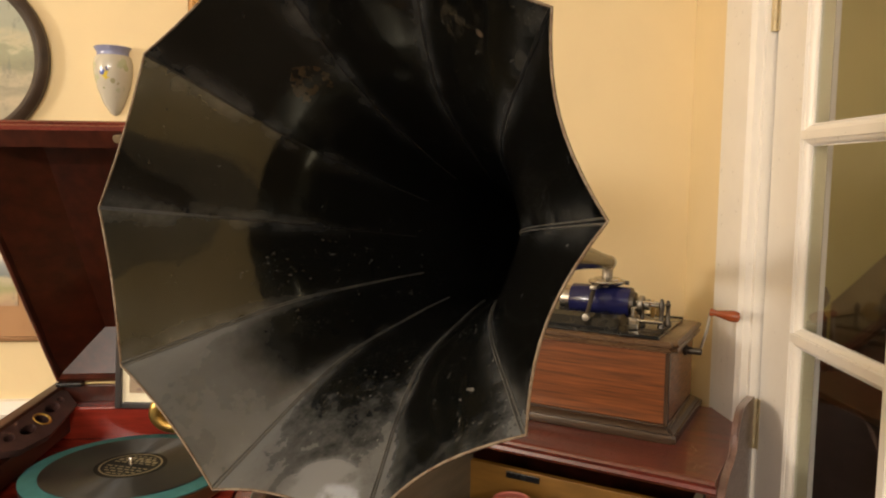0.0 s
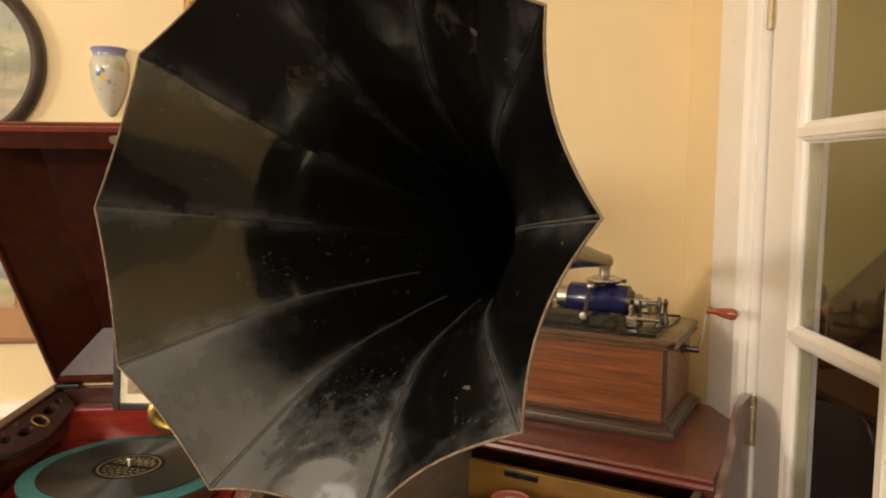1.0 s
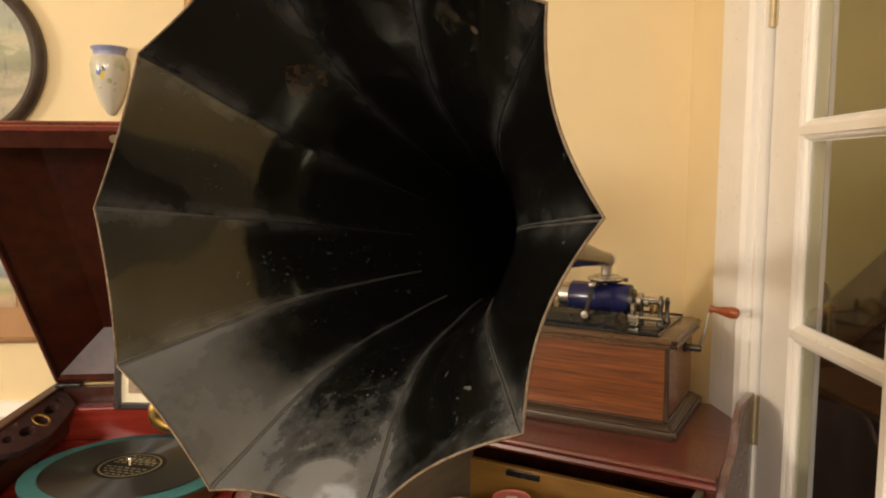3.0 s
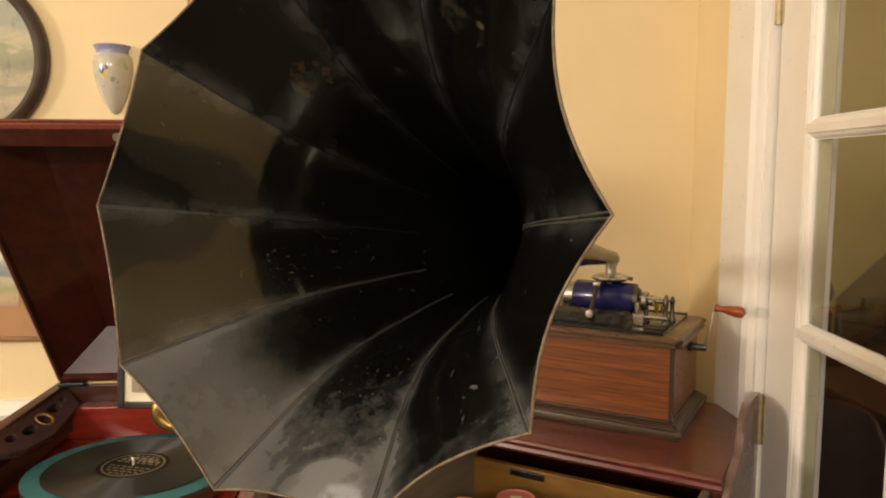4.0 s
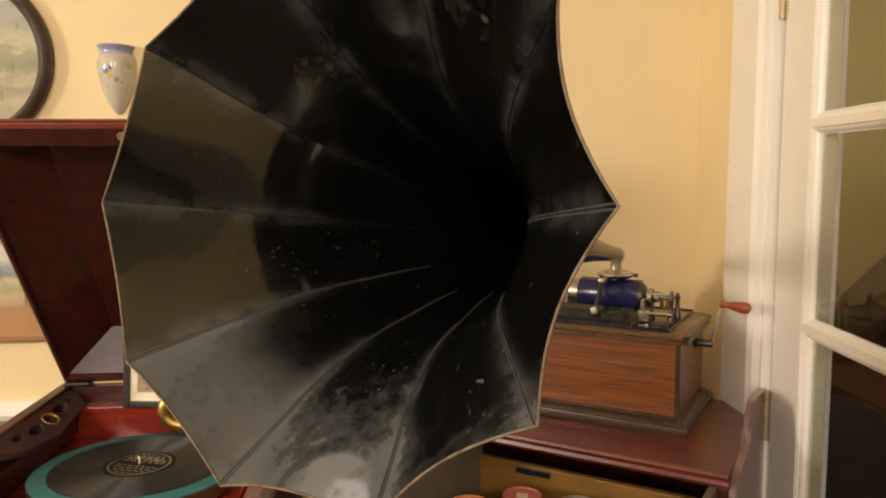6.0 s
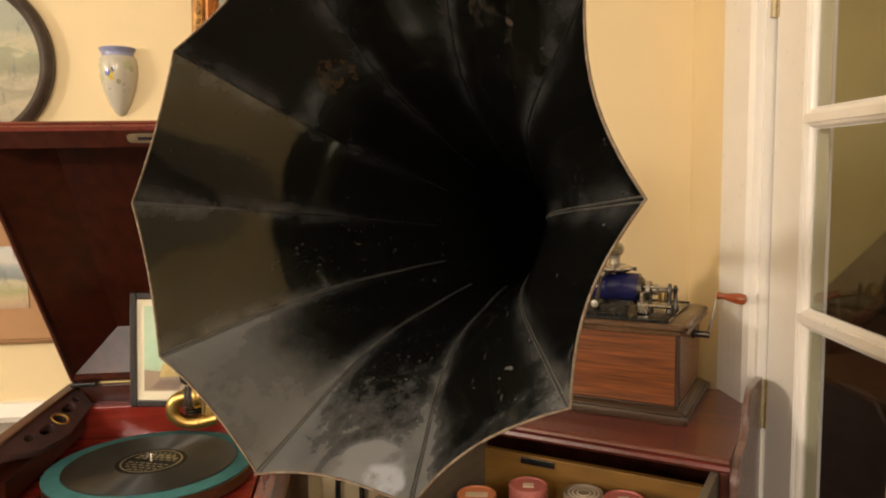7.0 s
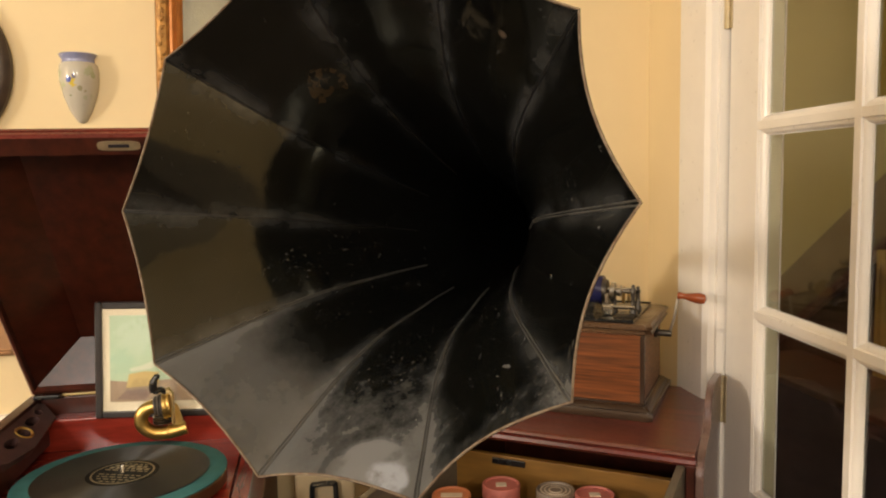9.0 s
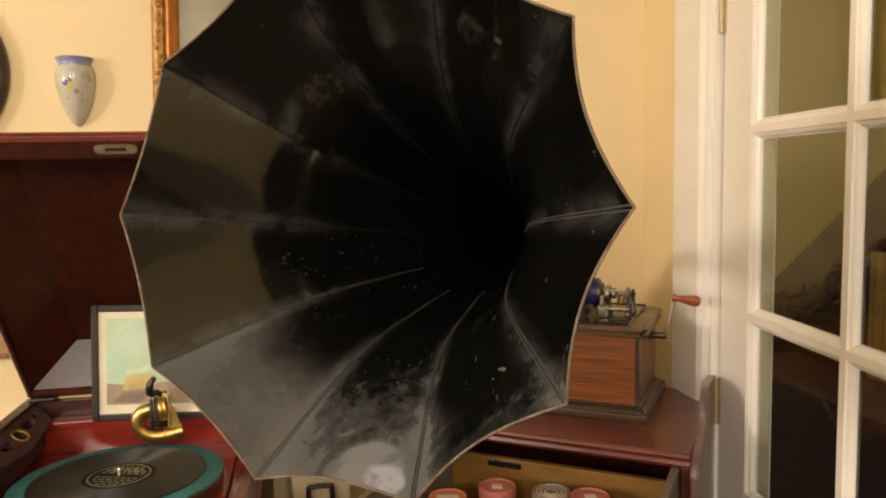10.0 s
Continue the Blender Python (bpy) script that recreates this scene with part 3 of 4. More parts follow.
part("side_board", slab((-0.1965, CY0 + 0.023, DECK - 0.022), (CX1 - 0.0225, CY1 - 0.06, DECK - 0.004), 0.002), MAHOGANY_Y, machine)
bm = bmesh.new()
box(bm, (CX0 + 0.023, CY1 - 0.0595, 0.86), (CX1 - 0.023, CY1 - 0.023, 0.944), 0.003)
part("rear_ledge", bm, MAHOGANY, machine)
part("ledge_strip", slab((-0.53, CY1 - 0.021, RIM_Z), (CX1 - 0.03, CY1 - 0.014, RIM_Z + 0.004), 0.001), BRASS, machine, "thin brass piano hinge strip")
bm = bmesh.new()
box(bm, (-0.560, CY1 - 0.040, RIM_Z + 0.0005), (-0.515, CY1 - 0.020, RIM_Z + 0.008), 0.002)
part("hinge_leaf", bm, BLACK_METAL, machine, "small black hinge plate")

# fretted needle tray on the inside of the left wall
curve = bpy.data.curves.new("fret", "CURVE")
curve.dimensions, curve.fill_mode, curve.extrude, curve.bevel_depth = "2D", "BOTH", 0.006, 0.0008


def loop(points):
    s = curve.splines.new("POLY")
    s.points.add(len(points) - 1)
    for p, (x, y) in zip(s.points, points):
        p.co = (x, y, 0, 1)
    s.use_cyclic_u = True


def oval(cx, cy, rx, ry, count=20):
    return [(cx + rx * math.cos(2 * math.pi * i / count), cy + ry * math.sin(2 * math.pi * i / count)) for i in range(count)]


loop([(-0.165, 0.034), (0.135, 0.034), (0.146, 0.022), (0.118, -0.012), (-0.02, -0.026), (-0.10, -0.014), (-0.165, 0.020)])
loop(oval(0.012, 0.006, 0.017, 0.013))
loop(oval(0.062, 0.012, 0.024, 0.010, 16))
loop(oval(0.104, 0.016, 0.011, 0.008, 12))
loop(oval(-0.040, 0.006, 0.023, 0.010, 16))
loop(oval(-0.088, 0.014, 0.015, 0.008, 12))
fret_ob = bpy.data.objects.new("fret", curve)
scene.collection.objects.link(fret_ob)
fret_mesh = bpy.data.meshes.new_from_object(fret_ob.evaluated_get(bpy.context.evaluated_depsgraph_get()))
bpy.data.objects.remove(fret_ob)
fret_mesh.materials.clear()
fret_mesh.materials.append(FRET_WOOD)
fret = new("fretwork", fret_mesh)
fret.matrix_world = Matrix(((0, -0.86 * 0.92, 0.51, -0.531), (1, 0, 0, 1.252), (0, 0.51 * 0.92, 0.86, 0.949), (0, 0, 0, 1)))
fret.parent = machine
tagged(fret, "dark fretted wooden needle tray")
m = fret.matrix_world.copy()
bm = bmesh.new()
tube(bm, [m @ Vector((0.012 + 0.018 * math.cos(a), 0.006 + 0.014 * math.sin(a), 0.006)) for a in [2 * math.pi * i / 24 for i in range(24)]], 0.0022, 8, True)
part("cup_ring", bm, GOLD, machine, "gilt needle cup ring", smooth=True)
part("tray_floor", slab((-0.5525, 1.06, 0.90), (-0.530, 1.39, 0.936)), MAHOGANY_DARK, machine)

# lid, hinged at the back and leaning forward: a hipped box seen from inside
HINGE_Y, HINGE_Z = 1.408, 0.980
PY, PZ = -0.578, 0.816        # along the lid, upwards
QY, QZ = 0.816, 0.578         # out through the lid's top


def lid_at(x, along, out):
    return Vector((x, HINGE_Y + PY * along + QY * out, HINGE_Z + PZ * along + QZ * out))


LX0, LX1, LL = -0.566, -0.145, 0.540
lid = thing("lid", "", "")
lid.parent = machine


def frame_ring(x0, x1, l0, l1, out):
    return [lid_at(x0, l0, out), lid_at(x1, l0, out), lid_at(x1, l1, out), lid_at(x0, l1, out)]


bm = bmesh.new()
rings = [frame_ring(LX0, LX1, 0, LL, 0.0175), frame_ring(LX0 - 0.004, LX1 + 0.004, -0.004, LL + 0.006, 0.0155), frame_ring(LX0 - 0.004, LX1 + 0.004, -0.004, LL + 0.006, 0.0105), frame_ring(LX0 - 0.001, LX1 + 0.001, -0.001, LL + 0.003, 0.0095), frame_ring(LX0 - 0.003, LX1 + 0.003, -0.003, LL + 0.005, 0.0075), frame_ring(LX0 - 0.003, LX1 + 0.003, -0.003, LL + 0.005, 0.0025), frame_ring(LX0, LX1, 0, LL, 0.0)]
ring_mesh(bm, rings, False)
part("lid_moulding", bm, LID_EDGE, lid, "moulded red mahogany lid edge")
# free edge split off; its shade is put into the darker mahogany
bm = bmesh.new()
ring_mesh(bm, [frame_ring(LX0, LX1, 0, LL, 0.0), frame_ring(LX0 + 0.005, LX1 - 0.005, 0.008, LL - 0.028, 0.0), frame_ring(LX0 + 0.007, LX1 - 0.007, 0.010, LL - 0.030, 0.010)], False)
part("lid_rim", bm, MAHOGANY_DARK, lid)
# inside faces down, and the dark colour holds part of that shade
bm = bmesh.new()
inner = [frame_ring(LX0 + 0.007, LX1 - 0.007, 0.010, LL - 0.030, 0.010), frame_ring(-0.487, -0.225, 0.062, 0.468, 0.078)]
outer = [frame_ring(LX0, LX1, 0, LL, 0.0175), frame_ring(-0.497, -0.215, 0.05, 0.48, 0.092)]
ring_mesh(bm, inner, False)
ring_mesh(bm, outer, False)
for ring in (inner[1], outer[1]):
    bm.faces.new([bm.verts.new(p) for p in ring])
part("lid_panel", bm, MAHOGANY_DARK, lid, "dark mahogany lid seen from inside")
bm = bmesh.new()
LOCK_M = Matrix.Translation(lid_at(-0.322, LL - 0.0125, -0.0006)) @ Matrix(((1, 0, 0, 0), (0, PY, -QY, 0), (0, PZ, -QZ, 0), (0, 0, 0, 1)))
plate = [(0.0285 * c, 0.0075 * s) for c, s in [(math.copysign(abs(math.cos(a)) ** 0.5, math.cos(a)), math.copysign(abs(math.sin(a)) ** 0.5, math.sin(a))) for a in [2 * math.pi * (i + 0.5) / 28 for i in range(28)]]]
ring_mesh(bm, [[LOCK_M @ Vector((x, y, z)) for x, y in plate] for z in (0.0, 0.0016)])
lock = part("lock_plate", bm, HINGE_BRASS, lid, "brass lock plate")
bm = bmesh.new()
box(bm, (-0.014, -0.0028, 0.0013), (0.014, 0.0028, 0.0021), 0.0004, LOCK_M, 1)
part("slot", bm, HALL_FABRIC, lid)
bm = bmesh.new()
crest = lid_at(-0.330, 0.27, 0.0775)
CREST_M = Matrix.Translation(crest) @ Matrix(((1, 0, 0, 0), (0, PY, -QY, 0), (0, PZ, -QZ, 0), (0, 0, 0, 1)))
for k, (x, y, w, h) in enumerate([(0, 0.008, 0.020, 0.003), (0, 0.0, 0.026, 0.003), (0, -0.009, 0.018, 0.0025), (0, 0.017, 0.010, 0.004)]):
    box(bm, (x - w / 2, y - h / 2, 0), (x + w / 2, y + h / 2, 0.0006), 0, CREST_M)
part("transfer", bm, GOLD, lid, "small worn gilt transfer")

# turntable with its record
TT = Vector((-0.358, 1.152, 0.0))
turntable = thing("turntable", "green felt covered turntable with nickel rim", "turntable", Matrix.Translation((TT.x, TT.y, DECK)) @ pose(0, 0, 0, -1.2, 0, 0))
bm = bmesh.new()
lathe(bm, [(0.02, 0.0), (0.146, 0.002), (0.1515, 0.006), (0.1515, 0.022), (0.149, 0.0245), (0.02, 0.0245)], seg=72)
part("platter", bm, material("bronze_platter", (0.16, 0.085, 0.045), 0.35, 0.7, spread=0.2), turntable, smooth=True)
bm = bmesh.new()
lathe(bm, [(0.004, 0.0246), (0.1505, 0.0246), (0.1528, 0.0256), (0.1528, 0.0272), (0.1510, 0.0284), (0.004, 0.0284)], seg=90)
part("felt", bm, FELT, turntable, smooth=True)
bm = bmesh.new()
lathe(bm, [(0.0034, 0.0), (0.0034, 0.040), (0.0024, 0.0425), (0.0004, 0.0432)], seg=14)
part("spindle", bm, NICKEL, turntable, smooth=True)

record = thing("record", "black shellac record with black and gold label", "record", Matrix.Translation((TT.x, TT.y, DECK)) @ pose(0, 0, 0, -1.2, 0, 0) @ Matrix.Translation((0, 0, 0.0286)))
bm = bmesh.new()
profile = [(0.0037, 0.0), (0.1262, 0.0), (0.1270, 0.0006), (0.1270, 0.0013), (0.1255, 0.0021)]
for k in range(22):
    r = 0.1245 - 0.0033 * k
    profile += [(r, 0.0021), (r - 0.0012, 0.00205), (r - 0.0018, 0.00212)]
profile += [(0.0545, 0.0018), (0.0535, 0.0021), (0.0037, 0.0021)]
lathe(bm, profile, seg=96)
part("disc", bm, SHELLAC, record, smooth=True)
LABEL_BLACK = material("label_black", (0.008, 0.008, 0.007), 0.6, spread=0.2, specular=0.15)
LABEL_GOLD = material("label_gold_ink", (0.27, 0.22, 0.13), 0.45, 0.2, spread=0.2, scale=60)
bm = bmesh.new()
lathe(bm, [(0.0037, 0.00215), (0.0525, 0.00215), (0.0525, 0.0024), (0.0037, 0.0024)], seg=60)
label = part("label", bm, LABEL_BLACK, record, "black paper label")
bm = bmesh.new()
lathe(bm, [(0.0432, 0.0024), (0.0458, 0.0024), (0.0458, 0.0026), (0.0432, 0.0026)], seg=60, close=False)
part("label_ring", bm, LABEL_GOLD, record, "gold printed ring")
rng = random.Random(4)
bm = bmesh.new()
for k in range(9):
    y = 0.034 - 0.0088 * k
    if abs(y) < 0.005:
        continue
    half = math.sqrt(0.041 ** 2 - y * y)
    x = -half * 0.85
    while x < half * 0.8:
        w = rng.uniform(0.004, 0.010)
        tall = 0.0014 if k not in (1, 2) else 0.0034
        box(bm, (x, y - tall, 0.0024), (min(x + w, half * 0.9), y + tall, 0.00258), 0, pose(0, 0, 0, 0, 0, -20))
        x += w + 0.0035
part("label_print", bm, LABEL_GOLD, record, "gold printed lines that cannot be read")

# tone arm, gooseneck and sound box
arm = thing("tone_arm", "gold plated tone arm with gooseneck and sound box", "tone arm", None)
bm = bmesh.new()
tube(bm, bent([(-0.285, 1.290, 0.938), (-0.300, 1.288, 0.9350), (-0.322, 1.285, 0.9325), (-0.342, 1.282, 0.9375), (-0.3545, 1.280, 0.951), (-0.3540, 1.279, 0.967), (-0.346, 1.279, 0.9775), (-0.334, 1.280, 0.9815)], 6), 0.0112, 18)
part("gooseneck", bm, GOLD, arm, smooth=True)
bm = bmesh.new()
lathe(bm, [(0.0112, -0.0015), (0.0122, -0.001), (0.0122, 0.001), (0.0112, 0.0015)], Matrix.Translation((-0.312, 1.2865, 0.9335)) @ pose(0, 0, 0, 0, 84, -8), 20)
part("collar", bm, GOLD, arm, smooth=True)
SB = Matrix.Translation((-0.316, 1.281, 0.982)) @ pose(0, 0, 0, 0, 86, 4)
bm = bmesh.new()
lathe(bm, [(0.008, -0.0035), (0.0205, -0.0035), (0.0225, -0.002), (0.0228, 0.001), (0.0218, 0.003), (0.0212, 0.0045), (0.0218, 0.006), (0.0212, 0.0085), (0.018, 0.0095), (0.006, 0.0095)], SB, 30)
part("sound_box", bm, GOLD, arm, smooth=True)
bm = bmesh.new()
lathe(bm, [(0.010, -0.0175), (0.0165, -0.0170), (0.0175, -0.0145), (0.0160, -0.0125), (0.0175, -0.0115), (0.0195, -0.0090), (0.0180, -0.0065), (0.0205, -0.0055), (0.0205, -0.0037), (0.010, -0.0037)], SB, 30)
part("rubber_ring", bm, material("grey_black_rubber", (0.055, 0.046, 0.038), 0.45), arm, smooth=True)
bm = bmesh.new()
for z0 in (0.0, 0.0055, 0.011):
    lathe(bm, [(0.008, z0), (0.0145, z0 + 0.0005), (0.0158, z0 + 0.0022), (0.0145, z0 + 0.0042), (0.008, z0 + 0.0046)], Matrix.Translation((-0.326, 1.302, 0.9445)) @ pose(0, 0, 0, 4, 0, 0), 26)
part("swivel_rings", bm, material("dark_bronze_swivel", (0.05, 0.035, 0.022), 0.35, 0.7), arm, smooth=True)
bm = bmesh.new()
tube(bm, bent([(-0.314, 1.276, 1.004), (-0.320, 1.272, 1.012), (-0.3275, 1.268, 1.009), (-0.3305, 1.265, 1.018), (-0.328, 1.265, 1.030), (-0.3205, 1.267, 1.0385)], 5), [0.0048] * 12 + [0.0068] * 8 + [0.0052] * 4 + [0.0035] * 2, 10)
part("stylus_bar", bm, BLACK_METAL, arm, smooth=True)
bm = bmesh.new()
box(bm, (-0.3055, 1.270, 0.950), (-0.3010, 1.284, 1.004), 0.0015)
box(bm, (-0.3200, 1.272, 1.0005), (-0.3035, 1.282, 1.0085), 0.002)
lathe(bm, [(0.002, 0.0), (0.004, 0.0004), (0.004, 0.004), (0.002, 0.0046)], Matrix.Translation((-0.309, 1.276, 1.0085)), 12)
part("bracket", bm, BRASS, arm)
bm = bmesh.new()
lathe(bm, [(0.022, 0.9442), (0.022, 0.950), (0.015, 0.953), (0.012, 0.967), (0.004, 0.970)], Matrix.Translation((-0.320, 1.384, 0)), 24)
tube(bm, bent([(-0.296, 1.296, 0.9370), (-0.306, 1.325, 0.9425), (-0.318, 1.358, 0.955), (-0.320, 1.382, 0.958)], 5), 0.0095, 16)
part("arm_base", bm, GOLD, arm, smooth=True)
bm = bmesh.new()
lathe(bm, [(0.007, 0.0), (0.008, 0.004), (0.006, 0.010), (0.0015, 0.0125)], Matrix.Translation((-0.505, 1.235, DECK)), 16)
part("speed_knob", bm, BRASS, machine, "small brass speed knob", smooth=True)

# small framed print leaning on the lid
PIC = Matrix.Translation((-0.448, 1.352, 0.9445)) @ pose(0, 0, 0, -3.0, 2.0, -2.0)
picture = thing("framed_print", "black framed print in teal with cream mat, leaning upright", "picture", PIC)
PW, PH, FW = 0.275, 0.206, 0.0120
bm = bmesh.new()
for lo, hi in (((0, 0, 0), (FW, 0.014, PH)), ((PW - FW, 0, 0), (PW, 0.014, PH)), ((FW, 0.0003, 0), (PW - FW, 0.0137, FW)), ((FW, 0.0003, PH - FW), (PW - FW, 0.0137, PH))):
    box(bm, lo, hi, 0.0025)
part("frame", bm, BLACK_FRAME, picture)
part("mat_board", slab((FW, 0.006, FW), (PW - FW, 0.010, PH - FW)), MAT_BOARD, picture)
ART = spotted("print_ink", (0.36, 0.44, 0.29), [((0.07, 0.005, 0.14), 0.03, (0.40, 0.47, 0.33)), ((0.16, 0.005, 0.12), 0.03, (0.44, 0.46, 0.31)), ((0.045, 0.005, 0.10), 0.020, (0.32, 0.42, 0.28))], 0.35)
AX0, AX1, AZ0, AZ1 = FW + 0.0125, PW - FW - 0.0125, FW + 0.0165, PH - FW - 0.012
sheet = part("print", slab((AX0, 0.0045, AZ0), (AX1, 0.006, AZ1)), ART, picture, "teal and mustard print")


def printed(name, outline, colour, depth, words):
    """A patch of ink on the print, outline in shares of its width and height."""
    bm = bmesh.new()
    prism(bm, [(AX0 + x * (AX1 - AX0), AZ0 + z * (AZ1 - AZ0)) for x, z in outline], 0.0003, Matrix.Translation((0, 0.0045 - depth, 0)))
    part(name, bm, spotted(name + "_ink", colour, [((AX0 + 0.05, 0.004, AZ0 + 0.02), 0.018, tuple(c * 0.82 for c in colour))], 0.4), sheet, words)


printed("printed_floor", [(0.0, 0.0), (1.0, 0.0), (1.0, 0.27), (0.42, 0.25), (0.22, 0.22), (0.0, 0.25)], (0.27, 0.185, 0.115), 0.0004, "brown printed foreground")
printed("printed_table", [(0.12, 0.16), (0.36, 0.19), (0.37, 0.34), (0.26, 0.35), (0.14, 0.32)], (0.46, 0.32, 0.11), 0.0008, "mustard printed block")
printed("printed_cloth", [(0.16, 0.35), (0.30, 0.375), (0.44, 0.49), (0.47, 0.56), (0.40, 0.52), (0.24, 0.42), (0.14, 0.38)], (0.50, 0.50, 0.36), 0.0012, "pale printed folds")
printed("printed_shadow", [(0.05, 0.03), (0.26, 0.02), (0.34, 0.15), (0.12, 0.13)], (0.19, 0.12, 0.085), 0.0008, "dark printed shadow")
pane = part("glazing", slab((FW, 0.0015, FW), (PW - FW, 0.003, PH - FW)), GLASS, picture)
pane.visible_shadow = False

# ---- on the back wall ----
vase = thing("wall_vase", "white wall pocket vase with blue rim and painted bird", "vase", Matrix.Translation((-0.474, BACK, 1.4685)) @ Matrix.Diagonal((0.86, 0.9, 1.0, 1)))
GLAZE = spotted("painted_glaze", (0.54, 0.51, 0.43), [((-0.034, -0.02, 0.09), 0.013, (0.42, 0.44, 0.28)), ((-0.030, -0.022, 0.068), 0.012, (0.44, 0.45, 0.30)), ((0.030, -0.026, 0.088), 0.009, (0.38, 0.40, 0.25)), ((-0.006, -0.04, 0.070), 0.0085, (0.62, 0.48, 0.06)), ((-0.012, -0.04, 0.076), 0.0055, (0.05, 0.09, 0.38)), ((0.000, -0.04, 0.084), 0.0045, (0.10, 0.10, 0.20)), ((-0.010, -0.04, 0.052), 0.006, (0.20, 0.24, 0.10)), ((-0.030, -0.025, 0.085), 0.010, (0.46, 0.48, 0.32)), ((0.026, -0.03, 0.094), 0.009, (0.44, 0.46, 0.31)), ((0.010, -0.038, 0.061), 0.0045, (0.34, 0.32, 0.20)), ((0.019, -0.036, 0.055), 0.004, (0.36, 0.33, 0.22)), ((0.024, -0.03, 0.045), 0.008, (0.46, 0.46, 0.34)), ((0.014, -0.03, 0.026), 0.006, (0.46, 0.44, 0.34)), ((-0.024, -0.03, 0.072), 0.006, (0.44, 0.48, 0.30))], 0.16)
BLUE_GLAZE = material("blue_rim_glaze", (0.27, 0.29, 0.46), 0.16, spread=0.2, scale=30)


def half_lathe(profile, squash, seg=28):
    bm = bmesh.new()
    rings = []
    for r, h in profile:
        rings.append([Vector((r * math.cos(a), -0.001 - squash * r * math.sin(a), h)) for a in [math.pi * i / seg for i in range(seg + 1)]])
    ring_mesh(bm, rings, True, True)
    return bm


part("body", half_lathe([(0.003, 0.0), (0.010, 0.004), (0.0225, 0.022), (0.0335, 0.048), (0.0395, 0.074), (0.0405, 0.094), (0.0375, 0.106), (0.033, 0.110)], 1.05), GLAZE, vase, smooth=True)
part("rim", half_lathe([(0.0335, 0.1095), (0.0325, 0.114), (0.034, 0.118), (0.0375, 0.1225), (0.0385, 0.1245), (0.036, 0.126), (0.030, 0.124), (0.028, 0.114)], 1.05), BLUE_GLAZE, vase, "blue glazed rim", smooth=True)

# round picture
round_pic = thing("round_picture", "dark round wooden frame with faded landscape print", "picture", Matrix.Translation((-0.748, BACK - 0.002, 1.572)))
bm = bmesh.new()
ROUND = Matrix.Rotation(radians(90), 4, "X")
lathe(bm, [(0.140, 0.002), (0.162, 0.0), (0.162, 0.012), (0.155, 0.020), (0.148, 0.022), (0.141, 0.017), (0.137, 0.010), (0.137, 0.002)], ROUND, 72)
part("frame", bm, BROWN_FRAME, round_pic, smooth=True)
LAND = landscape("faded_landscape", -0.14, 0.14, [(0.0, (0.24, 0.24, 0.17)), (0.20, (0.48, 0.40, 0.27)), (0.30, (0.30, 0.28, 0.19)), (0.36, (0.47, 0.40, 0.27)), (0.44, (0.27, 0.27, 0.17)), (0.56, (0.33, 0.33, 0.21)), (0.60, (0.50, 0.46, 0.30)), (0.70, (0.36, 0.37, 0.28)), (1.0, (0.40, 0.41, 0.33))], (0.17, 0.19, 0.15))
bm = bmesh.new()
lathe(bm, [(0.001, 0.004), (0.1375, 0.004), (0.1375, 0.006), (0.001, 0.006)], ROUND, 64)
part("print", bm, LAND, round_pic, "faded grey green landscape print")

# framed landscape low on the wall
low_pic = thing("framed_landscape", "brown framed landscape picture with wide tan mat", "picture", Matrix.Translation((-0.93, BACK - 0.002, 1.040)))
LW, LH = 0.318, 0.245
TAN = material("tan_mat_board", (0.40, 0.22, 0.10), 0.7, spread=0.08)
bm = bmesh.new()
for lo, hi in (((0, -0.016, 0), (0.010, 0, LH)), ((LW - 0.010, -0.016, 0), (LW, 0, LH)), ((0.010, -0.0155, 0), (LW - 0.010, 0, 0.009)), ((0.010, -0.0155, LH - 0.009), (LW - 0.010, 0, LH))):
    box(bm, lo, hi, 0.002)
part("frame", bm, material("thin_gilt_frame", (0.30, 0.16, 0.07), 0.4, 0.3), low_pic)
part("mat_board", slab((0.010, -0.008, 0.009), (LW - 0.010, -0.004, LH - 0.009)), TAN, low_pic)
VIEW = landscape("landscape_print", 0.068, LH - 0.058, [(0.0, (0.42, 0.28, 0.18)), (0.16, (0.50, 0.38, 0.22)), (0.30, (0.36, 0.35, 0.17)), (0.42, (0.52, 0.46, 0.30)), (0.48, (0.22, 0.25, 0.24)), (0.66, (0.34, 0.36, 0.36)), (0.74, (0.55, 0.53, 0.47)), (1.0, (0.52, 0.53, 0.52))], (0.17, 0.19, 0.17))
part("print", slab((0.05, -0.0095, 0.068), (LW - 0.05, -0.008, LH - 0.058)), VIEW, low_pic, "pale landscape print")

# gilt framed painting behind the horn
gilt = thing("gilt_painting", "ornate gilt framed painting with dull grey canvas", "painting", Matrix.Translation((-0.337, BACK - 0.003, 1.48)) @ pose(0, 0, 0, 1.2, 2.2, 0))
GW, GH = 0.62, 0.46
bm = bmesh.new()
PROFILE = [(0.0, 0.0), (0.0, -0.020), (0.004, -0.026), (0.010, -0.028), (0.020, -0.025), (0.0245, -0.019), (0.0245, 0.0)]
def mitred(outline):
    """A moulding, given as inset and depth, run round the painting with mitred corners."""
    bm = bmesh.new()
    corners = [((0, 0), (1, 1)), ((GW, 0), (-1, 1)), ((GW, GH), (-1, -1)), ((0, GH), (1, -1))]
    rings = [[Vector((cx + sx * s, d, cz + sz * s)) for s, d in outline] for (cx, cz), (sx, sz) in corners]
    rings.append(rings[0])
    ring_mesh(bm, rings, False)
    bmesh.ops.remove_doubles(bm, verts=bm.verts, dist=1e-6)
    return bm


